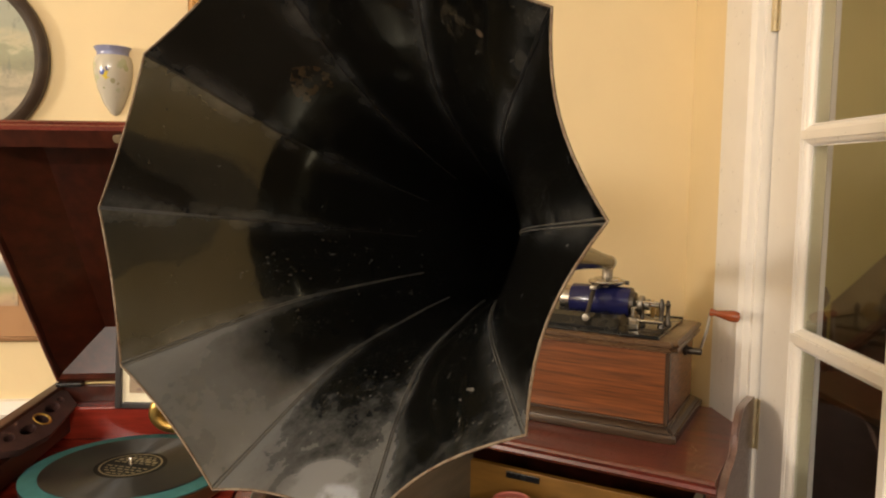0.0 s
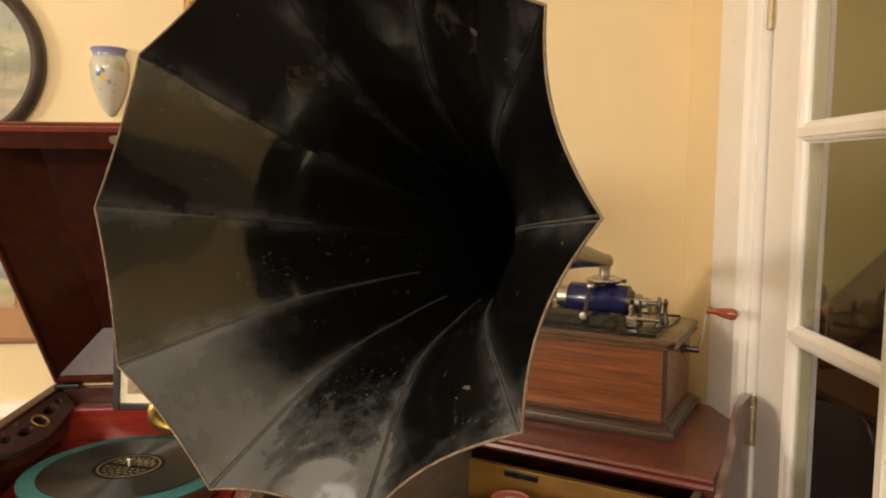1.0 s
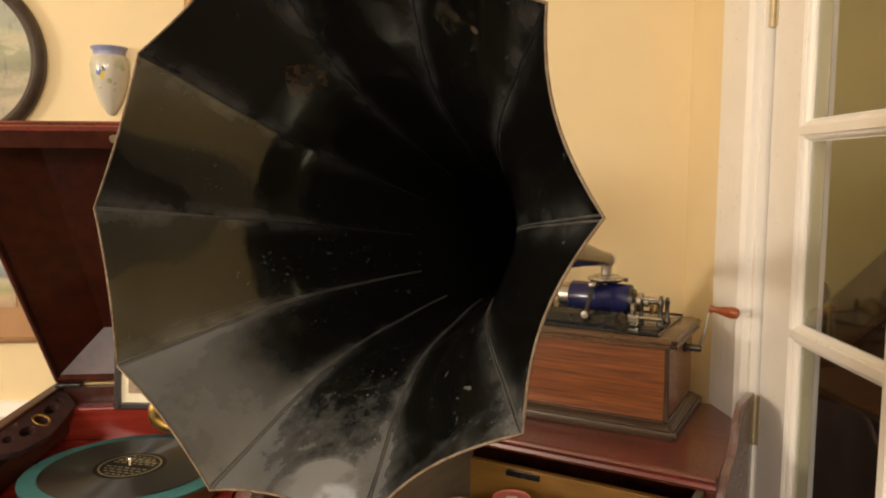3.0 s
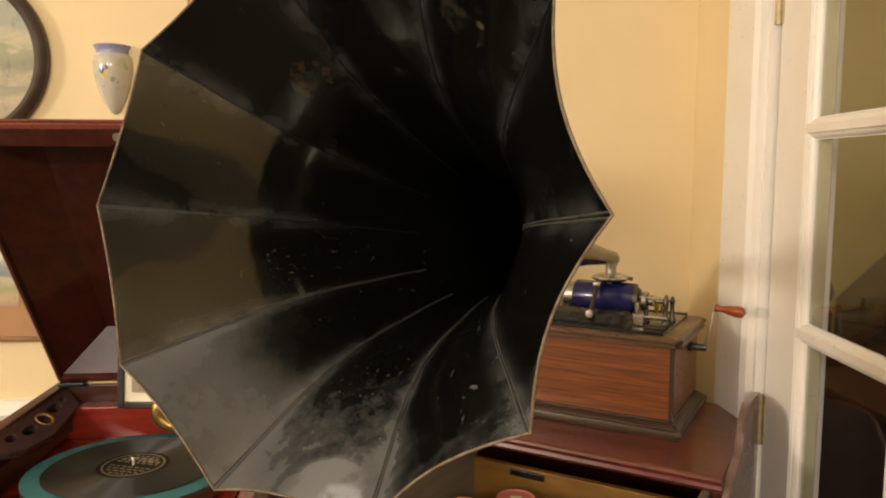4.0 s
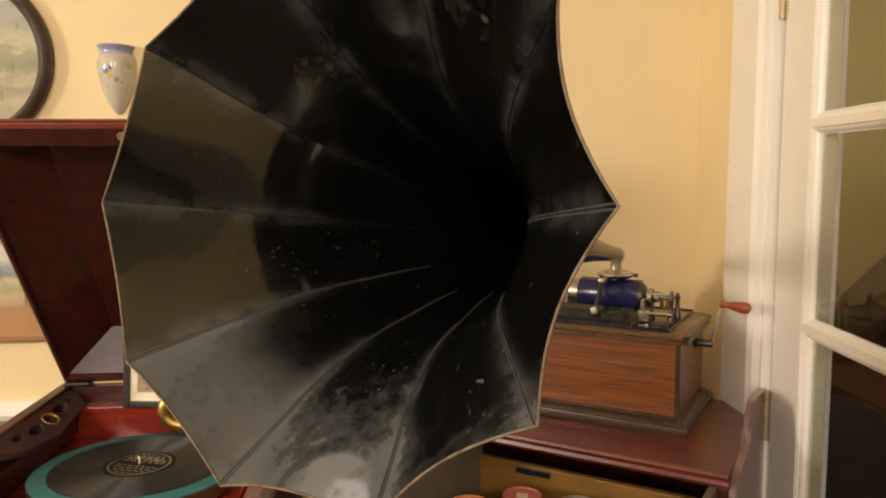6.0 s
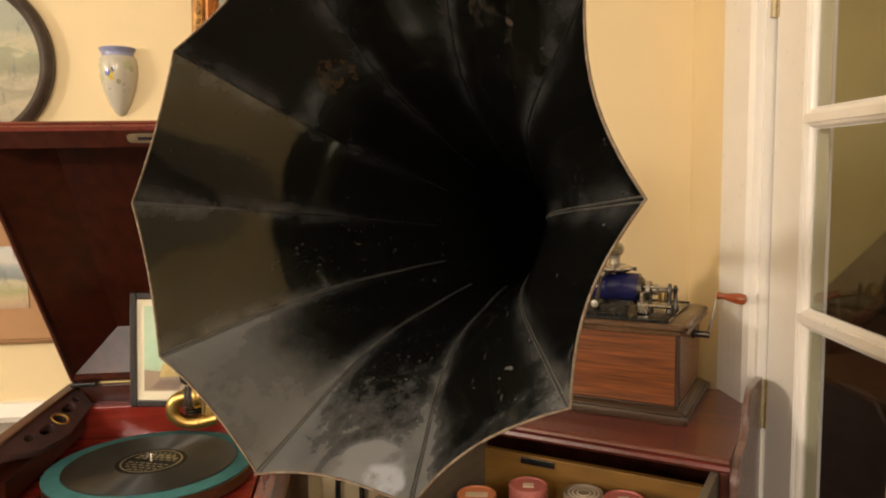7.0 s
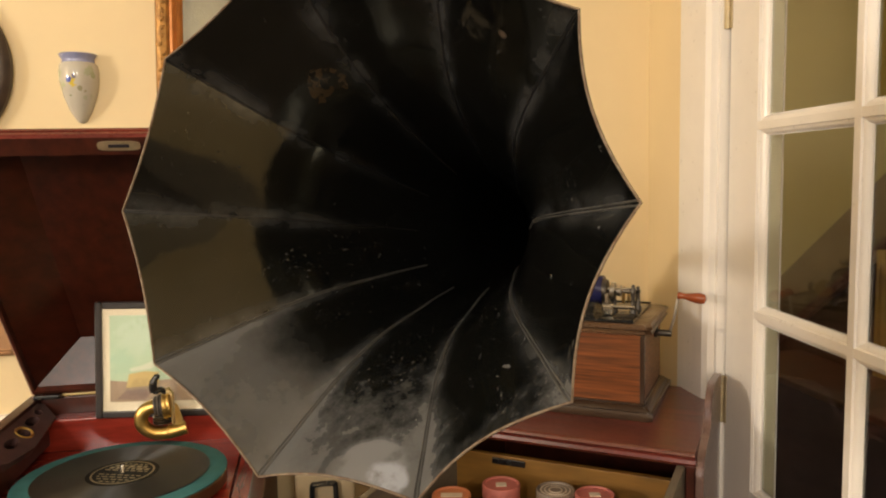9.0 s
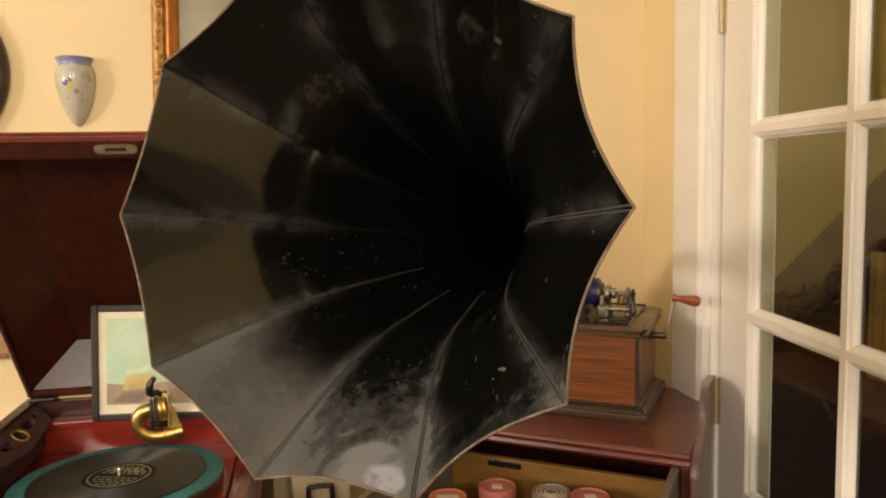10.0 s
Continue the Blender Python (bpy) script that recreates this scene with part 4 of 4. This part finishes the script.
part("frame", mitred(PROFILE), GILT, gilt)
part("slip", mitred([(0.025, 0.0), (0.025, -0.021), (0.030, -0.023), (0.036, -0.018), (0.037, -0.020), (0.043, -0.016), (0.047, -0.010), (0.047, 0.0)]), GILT_PLAIN, gilt, "reddish gilt inner moulding")
rng = random.Random(9)
bm = bmesh.new()
bmesh.ops.create_icosphere(bm, subdivisions=2, radius=1.0)
for v in bm.verts:
    v.co.z *= 1.0 - 0.35 * v.co.x
leaf = part("leaf_ornament", bm, GILT, gilt, "cast leaf ornament", smooth=True)
for k in range(60):
    one = leaf if k == 0 else new("leaf_ornament", leaf.data)
    one.parent = gilt
    cx = 0.012 if k % 2 == 0 else GW - 0.012
    one.matrix_basis = Matrix.Translation((cx + rng.uniform(-0.004, 0.004), -0.026, GH * (k // 2 + 0.5) / 30)) @ pose(0, 0, 0, 0, rng.uniform(-60, 60), 0) @ Matrix.Diagonal((0.0062, 0.0034, 0.0034 + 0.002 * rng.random(), 1))
part("canvas", slab((0.0465, -0.008, 0.0465), (GW - 0.0465, -0.003, GH - 0.0465)), material("dull_canvas", (0.24, 0.215, 0.12), 0.35, spread=0.35, scale=7, bump=0.2, bump_scale=300), gilt, "dull grey green canvas")

# ---- right: record cabinet set across the corner, with the cylinder phonograph on it ----
CAB = pose(0.492, 0.977, 0.0, 0, 0, -35.0)
cabinet = thing("record_cabinet", "dark red mahogany record cabinet with an open drawer", "cabinet", CAB)
W, D, CT = 0.46, 0.345, 0.941
bm = bmesh.new()
EDGE = [(0.0, 0.0), (-0.004, -0.002), (-0.005, -0.006), (-0.002, -0.009), (0.003, -0.0105), (0.004, -0.015), (0.002, -0.020), (0.008, -0.026)]
rings = []
for inset, dz in EDGE:
    rings.append([Vector((-W + inset, inset, CT + dz)), Vector((-0.0045, inset, CT + dz)), Vector((-0.0045, D, CT + dz)), Vector((-W + inset, D, CT + dz))])
ring_mesh(bm, rings)
part("top", bm, CABINET_TOP, cabinet, "worn red mahogany top with moulded edge")
bm = bmesh.new()
box(bm, (-W + 0.012, 0.012, 0.05), (-W + 0.032, D - 0.002, CT - 0.0265), 0.002)
box(bm, (-0.020, 0.012, 0.05), (-0.0045, D - 0.002, CT - 0.0265), 0.002)
box(bm, (-W + 0.032, D - 0.016, 0.05), (-0.020, D - 0.002, CT - 0.0265))
box(bm, (-W + 0.032, 0.014, 0.05), (-0.020, 0.032, 0.735))
part("body", bm, MAHOGANY_DARK, cabinet)
part("base", slab((-W, 0.0, 0.0), (0.0, D, 0.05), 0.008), MAHOGANY_DARK, cabinet)
# shaped side gallery, high at the back
bm = bmesh.new()
shape = [(0.0, 0.04), (0.0, 0.900), (0.012, 0.925), (0.045, 0.938), (0.085, 0.944), (0.105, 0.956), (0.115, 0.980), (0.135, 1.000), (0.175, 1.004), (0.29, 0.990), (0.320, 0.980), (D - 0.006, 0.960), (D - 0.006, 0.04)]
pts = [Vector((0.0, y, z)) for y, z in shape]
fine = pts[:2] + bent(pts[1:11], 3)[1:] + pts[11:]
ring_mesh(bm, [[Vector((x, p.y, p.z)) for p in fine] for x in (-0.004, 0.0075)])
bmesh.ops.bevel(bm, geom=[e for e in bm.edges if len({round(v.co.x, 3) for v in e.verts}) == 1], offset=0.0025, segments=2, affect="EDGES")
part("side_gallery", bm, GALLERY, cabinet, "curved gallery board along the side", smooth=True)
# drawer pulled out
drawer = thing("drawer", "", "")
drawer.parent = cabinet
DZ = 0.742
for x0, x1 in ((-0.0335, -0.0215), (-W + 0.034, -W + 0.046)):
    part("drawer_side", slab((x0, -0.285, DZ), (x1, 0.055, 0.912), 0.0015), GREY_WOOD, drawer)
part("drawer_back", slab((-W + 0.046, 0.043, DZ), (-0.0335, 0.055, 0.874), 0.001), DRAWER, drawer)
part("divider_strip", slab((-0.345, 0.0395, 0.859), (-0.285, 0.0429, 0.870), 0.0008), BLACK_METAL, drawer, "short dark strip on the drawer back")
part("drawer_front", slab((-W + 0.030, -0.305, DZ - 0.006), (-0.018, -0.2852, 0.912), 0.003), MAHOGANY, drawer)
part("drawer_bottom", slab((-W + 0.046, -0.285, DZ), (-0.0335, 0.043, DZ + 0.008)), DRAWER, drawer)

# boxes of cylinders standing in the drawer
BOX_TOP = 0.860
BOXES = [((0.140, 1.098), "orange"), ((0.226, 1.120), "red"), ((0.3045, 1.080), "grey"), ((0.3585, 1.050), "red"), ((0.192, 1.052), "dark"), ((0.262, 1.010), "red"), ((0.325, 0.975), "orange")]
CARD = {"orange": material("orange_card_box", (0.50, 0.17, 0.07), 0.55, spread=0.15, scale=30, bump=0.1, bump_scale=200), "red": material("pink_card_box", (0.44, 0.13, 0.10), 0.55, spread=0.15, scale=30, bump=0.1, bump_scale=200),
        "grey": material("grey_card_box", (0.19, 0.14, 0.10), 0.5, spread=0.2, scale=30), "dark": material("dark_card_box", (0.035, 0.03, 0.035), 0.4, spread=0.2)}
PAPER = material("paper_tag", (0.60, 0.50, 0.38), 0.7, spread=0.1, scale=60)
WORDS = {"orange": "bright orange", "red": "faded pink red", "grey": "worn grey brown", "dark": "dark blue black"}
for (x, y), tone in BOXES:
    holder = thing("cylinder_box", WORDS[tone] + " round cardboard record box with lid in drawer", "box", Matrix.Translation((x, y, DZ + 0.0085)), group="cylinder boxes in the drawer")
    h = BOX_TOP - DZ - 0.0085
    if tone == "dark":
        h -= 0.008
    bm = bmesh.new()
    lathe(bm, [(0.0275, 0.0), (0.0285, 0.001), (0.0285, h - 0.018), (0.020, h - 0.018)], seg=32)
    part("tube", bm, CARD[tone], holder, smooth=True)
    bm = bmesh.new()
    lathe(bm, [(0.022, h - 0.024), (0.0302, h - 0.024), (0.0306, h - 0.022), (0.0306, h - 0.0015), (0.0296, h), (0.0278, h), (0.0270, h - 0.0022), (0.001, h - 0.0024)], seg=36)
    part("cap", bm, CARD[tone], holder, smooth=True)
    if tone in ("orange", "red"):
        bm = bmesh.new()
        wide = 0.034 if tone == "orange" else 0.017
        box(bm, (-wide / 2, -0.0075, h - 0.0024), (wide / 2, 0.0075, h - 0.0014), 0, pose(0, 0, 0, 0, 0, -12))
        part("paper_tag", bm, PAPER, holder, "pale paper tag with unreadable print")
    else:
        bm = bmesh.new()
        for r in (0.009, 0.016, 0.022):
            lathe(bm, [(r, h - 0.0024), (r + 0.002, h - 0.0024), (r + 0.002, h - 0.0012), (r, h - 0.0012)], seg=28, close=False)
        part("ring", bm, PAPER, holder)

# cylinder phonograph
PH_M = pose(0.484, 1.114, 0.9452, 0, 0, -34.0)
phono = thing("cylinder_phonograph", "oak cased cylinder phonograph with blue cylinder and crank", "phonograph", PH_M)
PWD, PDP = 0.33, 0.238


def rect_rings(profile, lo, hi):
    return [[Vector((lo[0] + i, lo[1] + i, z)), Vector((hi[0] - i, lo[1] + i, z)), Vector((hi[0] - i, hi[1] - i, z)), Vector((lo[0] + i, hi[1] - i, z))] for i, z in profile]


bm = bmesh.new()
ring_mesh(bm, rect_rings([(0.001, -0.0040), (0.0, -0.0025), (0.0, 0.008), (0.0015, 0.0105), (0.0045, 0.0112), (0.0052, 0.0128), (0.0085, 0.0150), (0.0130, 0.0190), (0.0165, 0.0200), (0.0170, 0.0215)], (-PWD, 0), (0, PDP)))
bmesh.ops.bevel(bm, geom=[e for e in bm.edges if abs(e.verts[0].co.z - e.verts[1].co.z) > 1e-4 and abs(e.verts[0].co.x - e.verts[1].co.x) < 0.006], offset=0.004, segments=2, affect="EDGES")
part("base_moulding", bm, OAK_DARK, phono, "worn dark oak base moulding", smooth=True)
bm = bmesh.new()
box(bm, (-PWD + 0.018, 0.018, 0.0215), (-0.018, PDP - 0.018, 0.139), 0.002)
part("case", bm, OAK, phono, "flame grained golden oak case")
# corner strips, with the shade at the front corner put into dark oak
for x in (-PWD + 0.0155, -0.0275):
    part("corner_strip", slab((x + (0.004 if x > -0.1 else 0.0), 0.0155, 0.0216), (x + (0.012 if x > -0.1 else 0.008), 0.0235, 0.139), 0.002), OAK_DARK, phono)
bm = bmesh.new()
ring_mesh(bm, rect_rings([(0.008, 0.1395), (0.003, 0.141), (0.002, 0.145), (0.005, 0.1475), (0.002, 0.150), (0.002, 0.156), (0.005, 0.1585)], (-PWD + 0.004, 0.006), (-0.002, PDP - 0.016)))
bmesh.ops.bevel(bm, geom=[e for e in bm.edges if abs(e.verts[0].co.z - e.verts[1].co.z) > 1e-4 and abs(e.verts[0].co.x - e.verts[1].co.x) < 0.006], offset=0.008, segments=3, affect="EDGES")
part("top_board", bm, OAK_TOP, phono, "dark oak top board with rounded corners", smooth=True)
part("bed_plate", slab((-PWD + 0.020, 0.016, 0.1586), (-0.034, PDP - 0.030, 0.1625), 0.0015), BLACK_METAL, phono, "black japanned bed plate")
bm = bmesh.new()
for y in (0.016, PDP - 0.034):
    box(bm, (-PWD + 0.02, y, 0.1626), (-0.034, y + 0.003, 0.1645), 0.0008, seg=1)
part("bed_edge", bm, BLACK_METAL, phono)
# carriage body in front of the cylinder
bm = bmesh.new()
prism(bm, [(0.028, 0.1627), (0.028, 0.168), (0.040, 0.180), (0.052, 0.186), (0.120, 0.186), (0.126, 0.178), (0.126, 0.1627)], PWD - 0.135, Matrix(((0, 1, 0, -PWD + 0.03), (1, 0, 0, 0), (0, 0, 1, 0), (0, 0, 0, 1))))
part("bed_casting", bm, BLACK_METAL, phono)
AX, AZ = 0.098, 0.2005
TURN_X = Matrix.Translation((0, AX, AZ)) @ Matrix.Rotation(radians(90), 4, "Y")
bm = bmesh.new()
lathe(bm, [(0.0225, -0.206), (0.0262, -0.206), (0.0270, -0.2045), (0.0270, -0.1025), (0.0262, -0.101), (0.0225, -0.101)], TURN_X, 48)
part("cylinder", bm, BLUE_WAX, phono, "dark blue celluloid cylinder", smooth=True)
bm = bmesh.new()
lathe(bm, [(0.008, -0.226), (0.0205, -0.226), (0.0225, -0.224), (0.0228, -0.2062), (0.0222, -0.150), (0.0100, -0.149)], TURN_X, 36)
part("mandrel", bm, NICKEL, phono, smooth=True)
bm = bmesh.new()
lathe(bm, [(0.010, -0.1500), (0.0222, -0.1495), (0.0222, -0.1005), (0.0185, -0.094), (0.006, -0.092)], TURN_X, 36)
part("mandrel_end", bm, DARK_STEEL, phono, smooth=True)
bm = bmesh.new()
lathe(bm, [(0.004, -0.24), (0.004, -0.046)], TURN_X, 14)
lathe(bm, [(0.013, -0.088), (0.0145, -0.087), (0.0145, -0.081), (0.013, -0.080)], TURN_X, 24)
lathe(bm, [(0.008, -0.0775), (0.0095, -0.077), (0.0095, -0.070), (0.008, -0.069)], TURN_X, 20)
part("shaft", bm, NICKEL_DULL, phono, smooth=True)
for x, y, top in ((-0.047, 0.086, 0.214), (-0.083, 0.100, 0.212), (-0.046, 0.130, 0.205), (-0.245, 0.098, 0.206)):
    bm = bmesh.new()
    lathe(bm, [(0.0068, 0.1627), (0.0066, 0.167), (0.0042, 0.171), (0.0036, 0.190), (0.0046, 0.196), (0.0052, top - 0.008), (0.0032, top - 0.005), (0.0032, top - 0.002), (0.0015, top)], Matrix.Translation((x, y, 0)), 16)
    part("bearing_post", bm, DARK_STEEL, phono, smooth=True)
bm = bmesh.new()
tube(bm, [(-0.092, 0.088, 0.2055), (-0.042, 0.086, 0.2065)], 0.0022, 10)
tube(bm, [(-0.095, 0.070, 0.176), (-0.042, 0.072, 0.176)], 0.0032, 10)
part("guide_rod", bm, NICKEL, phono, smooth=True)
bm = bmesh.new()
box(bm, (-0.096, 0.056, 0.1628), (-0.078, 0.072, 0.183), 0.002)
box(bm, (-0.094, 0.052, 0.171), (-0.080, 0.057, 0.180), 0.001, seg=1)
box(bm, (-0.092, 0.060, 0.183), (-0.086, 0.100, 0.200), 0.0015)
part("gate", bm, NICKEL, phono, "nickel plated stop gate")
bm = bmesh.new()
box(bm, (-0.076, 0.060, 0.1627), (-0.036, 0.064, 0.1655), 0.0008, seg=1)
box(bm, (-0.072, 0.040, 0.1627), (-0.040, 0.1, 0.1640), 0.0005, seg=1)
part("lever_plate", bm, DARK_STEEL, phono)
# governor wheels in the works
for x, r in ((-0.069, 0.016), (-0.060, 0.012)):
    bm = bmesh.new()
    lathe(bm, [(r - 0.003, -0.0015), (r, -0.001), (r, 0.001), (r - 0.003, 0.0015)], Matrix.Translation((x, 0.118, 0.190)) @ Matrix.Rotation(radians(90), 4, "Y"), 26)
    part("gear", bm, BRASS, phono, smooth=True)
# reproducer on its arm
reproducer = thing("reproducer", "", "")
reproducer.parent = phono
bm = bmesh.new()
RX, RY = -0.146, 0.100
lathe(bm, [(0.010, 0.2285), (0.026, 0.2295), (0.0315, 0.2325), (0.0325, 0.235), (0.0315, 0.2372), (0.024, 0.2385), (0.022, 0.241), (0.012, 0.243)], Matrix.Translation((RX, RY, 0)), 40)
part("diaphragm_case", bm, NICKEL, reproducer, "round nickel reproducer", smooth=True)
bm = bmesh.new()
box(bm, (RX - 0.005, RY - 0.012, 0.222), (RX + 0.005, RY + 0.012, 0.230), 0.002)
box(bm, (RX - 0.018, RY - 0.044, 0.224), (RX - 0.006, RY - 0.010, 0.231), 0.002)
part("carrier_arm", bm, NICKEL_DULL, reproducer, smooth=True)
bm = bmesh.new()
tube(bm, bent([(RX - 0.012, RY - 0.030, 0.228), (RX - 0.013, RY - 0.040, 0.218), (RX - 0.013, RY - 0.052, 0.204), (RX - 0.0135, RY - 0.066, 0.184)], 4), 0.0036, 10)
part("lift_lever", bm, DARK_STEEL, reproducer, "dark lifting lever", smooth=True)
bm = bmesh.new()
lathe(bm, [(0.003, -0.004), (0.0062, -0.0035), (0.0062, 0.0035), (0.003, 0.004)], Matrix.Translation((RX - 0.0135, RY - 0.072, 0.1815)) @ Matrix.Rotation(radians(90), 4, "X"), 16)
part("lever_knob", bm, NICKEL_DULL, reproducer, smooth=True)
bm = bmesh.new()
lathe(bm, [(0.002, -0.003), (0.0035, -0.003), (0.0035, 0.003), (0.002, 0.003)], Matrix.Translation((RX + 0.036, RY - 0.002, 0.235)) @ Matrix.Rotation(radians(90), 4, "Y"), 12)
part("thumb_screw", bm, DARK_STEEL, reproducer, smooth=True)
# crank
crank = thing("crank", "", "")
crank.parent = phono
bm = bmesh.new()
lathe(bm, [(0.0075, -0.020), (0.0085, -0.018), (0.0085, -0.014), (0.006, -0.013), (0.006, 0.008), (0.0048, 0.010)], Matrix.Translation((0.004, 0.125, 0.123)) @ Matrix.Rotation(radians(90), 4, "Y"), 20)
part("socket", bm, DARK_STEEL, crank, "dark steel crank socket", smooth=True)
bm = bmesh.new()
tube(bm, bent([(0.010, 0.125, 0.123), (0.0135, 0.125, 0.135), (0.019, 0.125, 0.155), (0.022, 0.125, 0.172), (0.025, 0.125, 0.192)], 5), 0.0026, 8)
part("crank_arm", bm, NICKEL_DULL, crank, smooth=True)
bm = bmesh.new()
lathe(bm, [(0.003, -0.003), (0.0062, -0.002), (0.0068, 0.002), (0.0052, 0.006), (0.0056, 0.012), (0.0078, 0.022), (0.0096, 0.031), (0.0098, 0.038), (0.0080, 0.044), (0.0030, 0.0465)], Matrix.Translation((0.026, 0.125, 0.1925)) @ pose(0, 0, 0, 0, 97, 6), 24)
part("crank_handle", bm, GRIP, crank, "turned reddish wooden grip", smooth=True)

# ---- the flower horn over the phonograph ----
HORN_M = Matrix.Translation(HORN_C) @ Matrix((HORN_U, HORN_V, HORN_N)).transposed().to_4x4()
horn = thing("phonograph_horn", "large black enamelled flower horn with ten petals, worn", "horn", HORN_M)
# radius of a seam against depth behind the mouth
DEPTHS = [0.0, 0.006, 0.014, 0.026, 0.042, 0.062, 0.086, 0.114, 0.142, 0.168, 0.20, 0.235, 0.275, 0.33, 0.40, 0.48, 0.57, 0.66, 0.75, 0.80]
RADII = [0.2215, 0.2150, 0.2075, 0.1965, 0.1815, 0.1625, 0.1425, 0.1235, 0.1100, 0.1000, 0.0895, 0.0775, 0.0660, 0.0530, 0.0420, 0.0330, 0.0245, 0.0175, 0.0120, 0.0108]
PETALS, ACROSS = 10, 10
HORN_DOWN = HORN_M.inverted().to_3x3() @ Vector((0, 0, -1))
HALF = math.pi / PETALS


def horn_point(step, f):
    """A place on the horn: step along the depth, f in 0..1 across one petal."""
    r, d = RADII[step], DEPTHS[step]
    s = 2 * f - 1
    bow = 1 - s * s
    flat = math.cos(HALF) / math.cos(HALF * s)
    share = min(max((r - 0.03) / 0.12, 0.0), 1.0)
    rr = r * (1 + share * (flat - 1)) * (1 - 0.051 * share * share * bow * max(0.0, 1 - d / 0.10) ** 1.5)
    lift = -0.006 * bow * max(0.0, 1 - d / 0.07) ** 2
    return rr, -(d + lift), HALF * s


def sag(d):
    """The narrow end of the horn droops towards the elbow."""
    return HORN_DOWN * (0.004 * max(0.0, (d - 0.45) / 0.35) ** 2)


def horn_vec(step, f, k, grow=0.0):
    r, z, a = horn_point(step, f)
    a += 2 * math.pi * (k + 0.5) / PETALS
    return Vector(((r + grow) * math.cos(a), (r + grow) * math.sin(a), z)) + sag(-z)


for k in range(PETALS):
    bm = bmesh.new()
    rows = [[bm.verts.new(horn_vec(i, j / ACROSS, k)) for j in range(ACROSS + 1)] for i in range(len(DEPTHS))]
    for a, b in zip(rows, rows[1:]):
        for j in range(ACROSS):
            bm.faces.new((a[j], a[j + 1], b[j + 1], b[j]))
    rows = [[bm.verts.new(horn_vec(i, j / ACROSS, k, 0.0012)) for j in range(ACROSS + 1)] for i in range(len(DEPTHS))]
    for a, b in zip(rows, rows[1:]):
        for j in range(ACROSS):
            bm.faces.new((a[j], b[j], b[j + 1], a[j + 1]))
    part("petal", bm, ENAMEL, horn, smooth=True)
for k in range(PETALS):
    bm = bmesh.new()
    steps = range(0, 13)
    for side in (0, 1):
        aside = [(0.0017 if k in (6, 7, 8, 9, 0) else 0.0009) * (1 - i / 16) / (2 * RADII[i] * math.sin(HALF)) for i in steps]
        line = bent([horn_vec(i, aside[i] if side == 0 else 1 - aside[i], k if side == 0 else k - 1, -0.0004) for i in steps], 3)
        count = len(line)
        tube(bm, line, [(0.0009 if k in (6, 7, 8, 9, 0) else 0.0006) * (1 - 0.7 * i / count) for i in range(count)], 6)
    part("seam", bm, SEAM_DUSTY if k in (6, 7, 8, 9, 0) else SEAM, horn, smooth=True)
bm = bmesh.new()
edge = []
for k in range(PETALS):
    edge += [horn_vec(0, j / ACROSS, k) for j in range(ACROSS)]
tube(bm, edge, 0.0010, 8, True)
part("rim_wire", bm, RIM, horn, "worn brownish rolled rim")
bm = bmesh.new()
neck = HORN_M.inverted() @ PH_M
end = neck @ Vector((RX, RY, 0.243))
down_to = HORN_M.inverted()
bend = [down_to @ Vector(p) for p in ((0.409, 1.236, 1.2175), (0.4165, 1.262, 1.2145), (0.4188, 1.2745, 1.2085), (0.4190, 1.2785, 1.199))]
tube(bm, bent([Vector((0, 0, -0.795)) + sag(0.795)] + bend + [end], 6), 0.0092, 20)
part("elbow", bm, NICKEL_DULL, horn, "dull nickel elbow down to the reproducer", smooth=True)
bm = bmesh.new()
lathe(bm, [(0.0092, -0.002), (0.0108, -0.0015), (0.0108, 0.0015), (0.0092, 0.002)], Matrix.Translation(bend[0]) @ (bend[1] - bend[0]).to_track_quat("Z", "Y").to_matrix().to_4x4(), 22)
part("elbow_ring", bm, DARK_STEEL, horn, "dark joint ring on the elbow", smooth=True)
bm = bmesh.new()
lathe(bm, [(0.0092, -0.798), (0.0122, -0.799), (0.0122, -0.809), (0.0092, -0.810)], Matrix.Translation(sag(0.80)), 24)
part("collar", bm, NICKEL_DULL, horn, smooth=True)

# cream box with a black handle, between the two cabinets
crate = thing("cream_case", "cream painted upright case with black carrying handle", "case", Matrix.Translation((-0.104, 1.2, 0.0)))
part("body", slab((0, 0, 0), (0.098, 0.2, 0.872), 0.004), CREAM, crate)
bm = bmesh.new()
tube(bm, bent([(0.028, 0.001, 0.79), (0.028, -0.012, 0.80), (0.028, -0.014, 0.852), (0.034, -0.014, 0.858), (0.060, -0.014, 0.858), (0.066, -0.014, 0.852), (0.066, -0.012, 0.80), (0.066, 0.001, 0.79)], 4), 0.0046, 8)
part("handle", bm, BLACK_METAL, crate, "black bent wire handle", smooth=True)
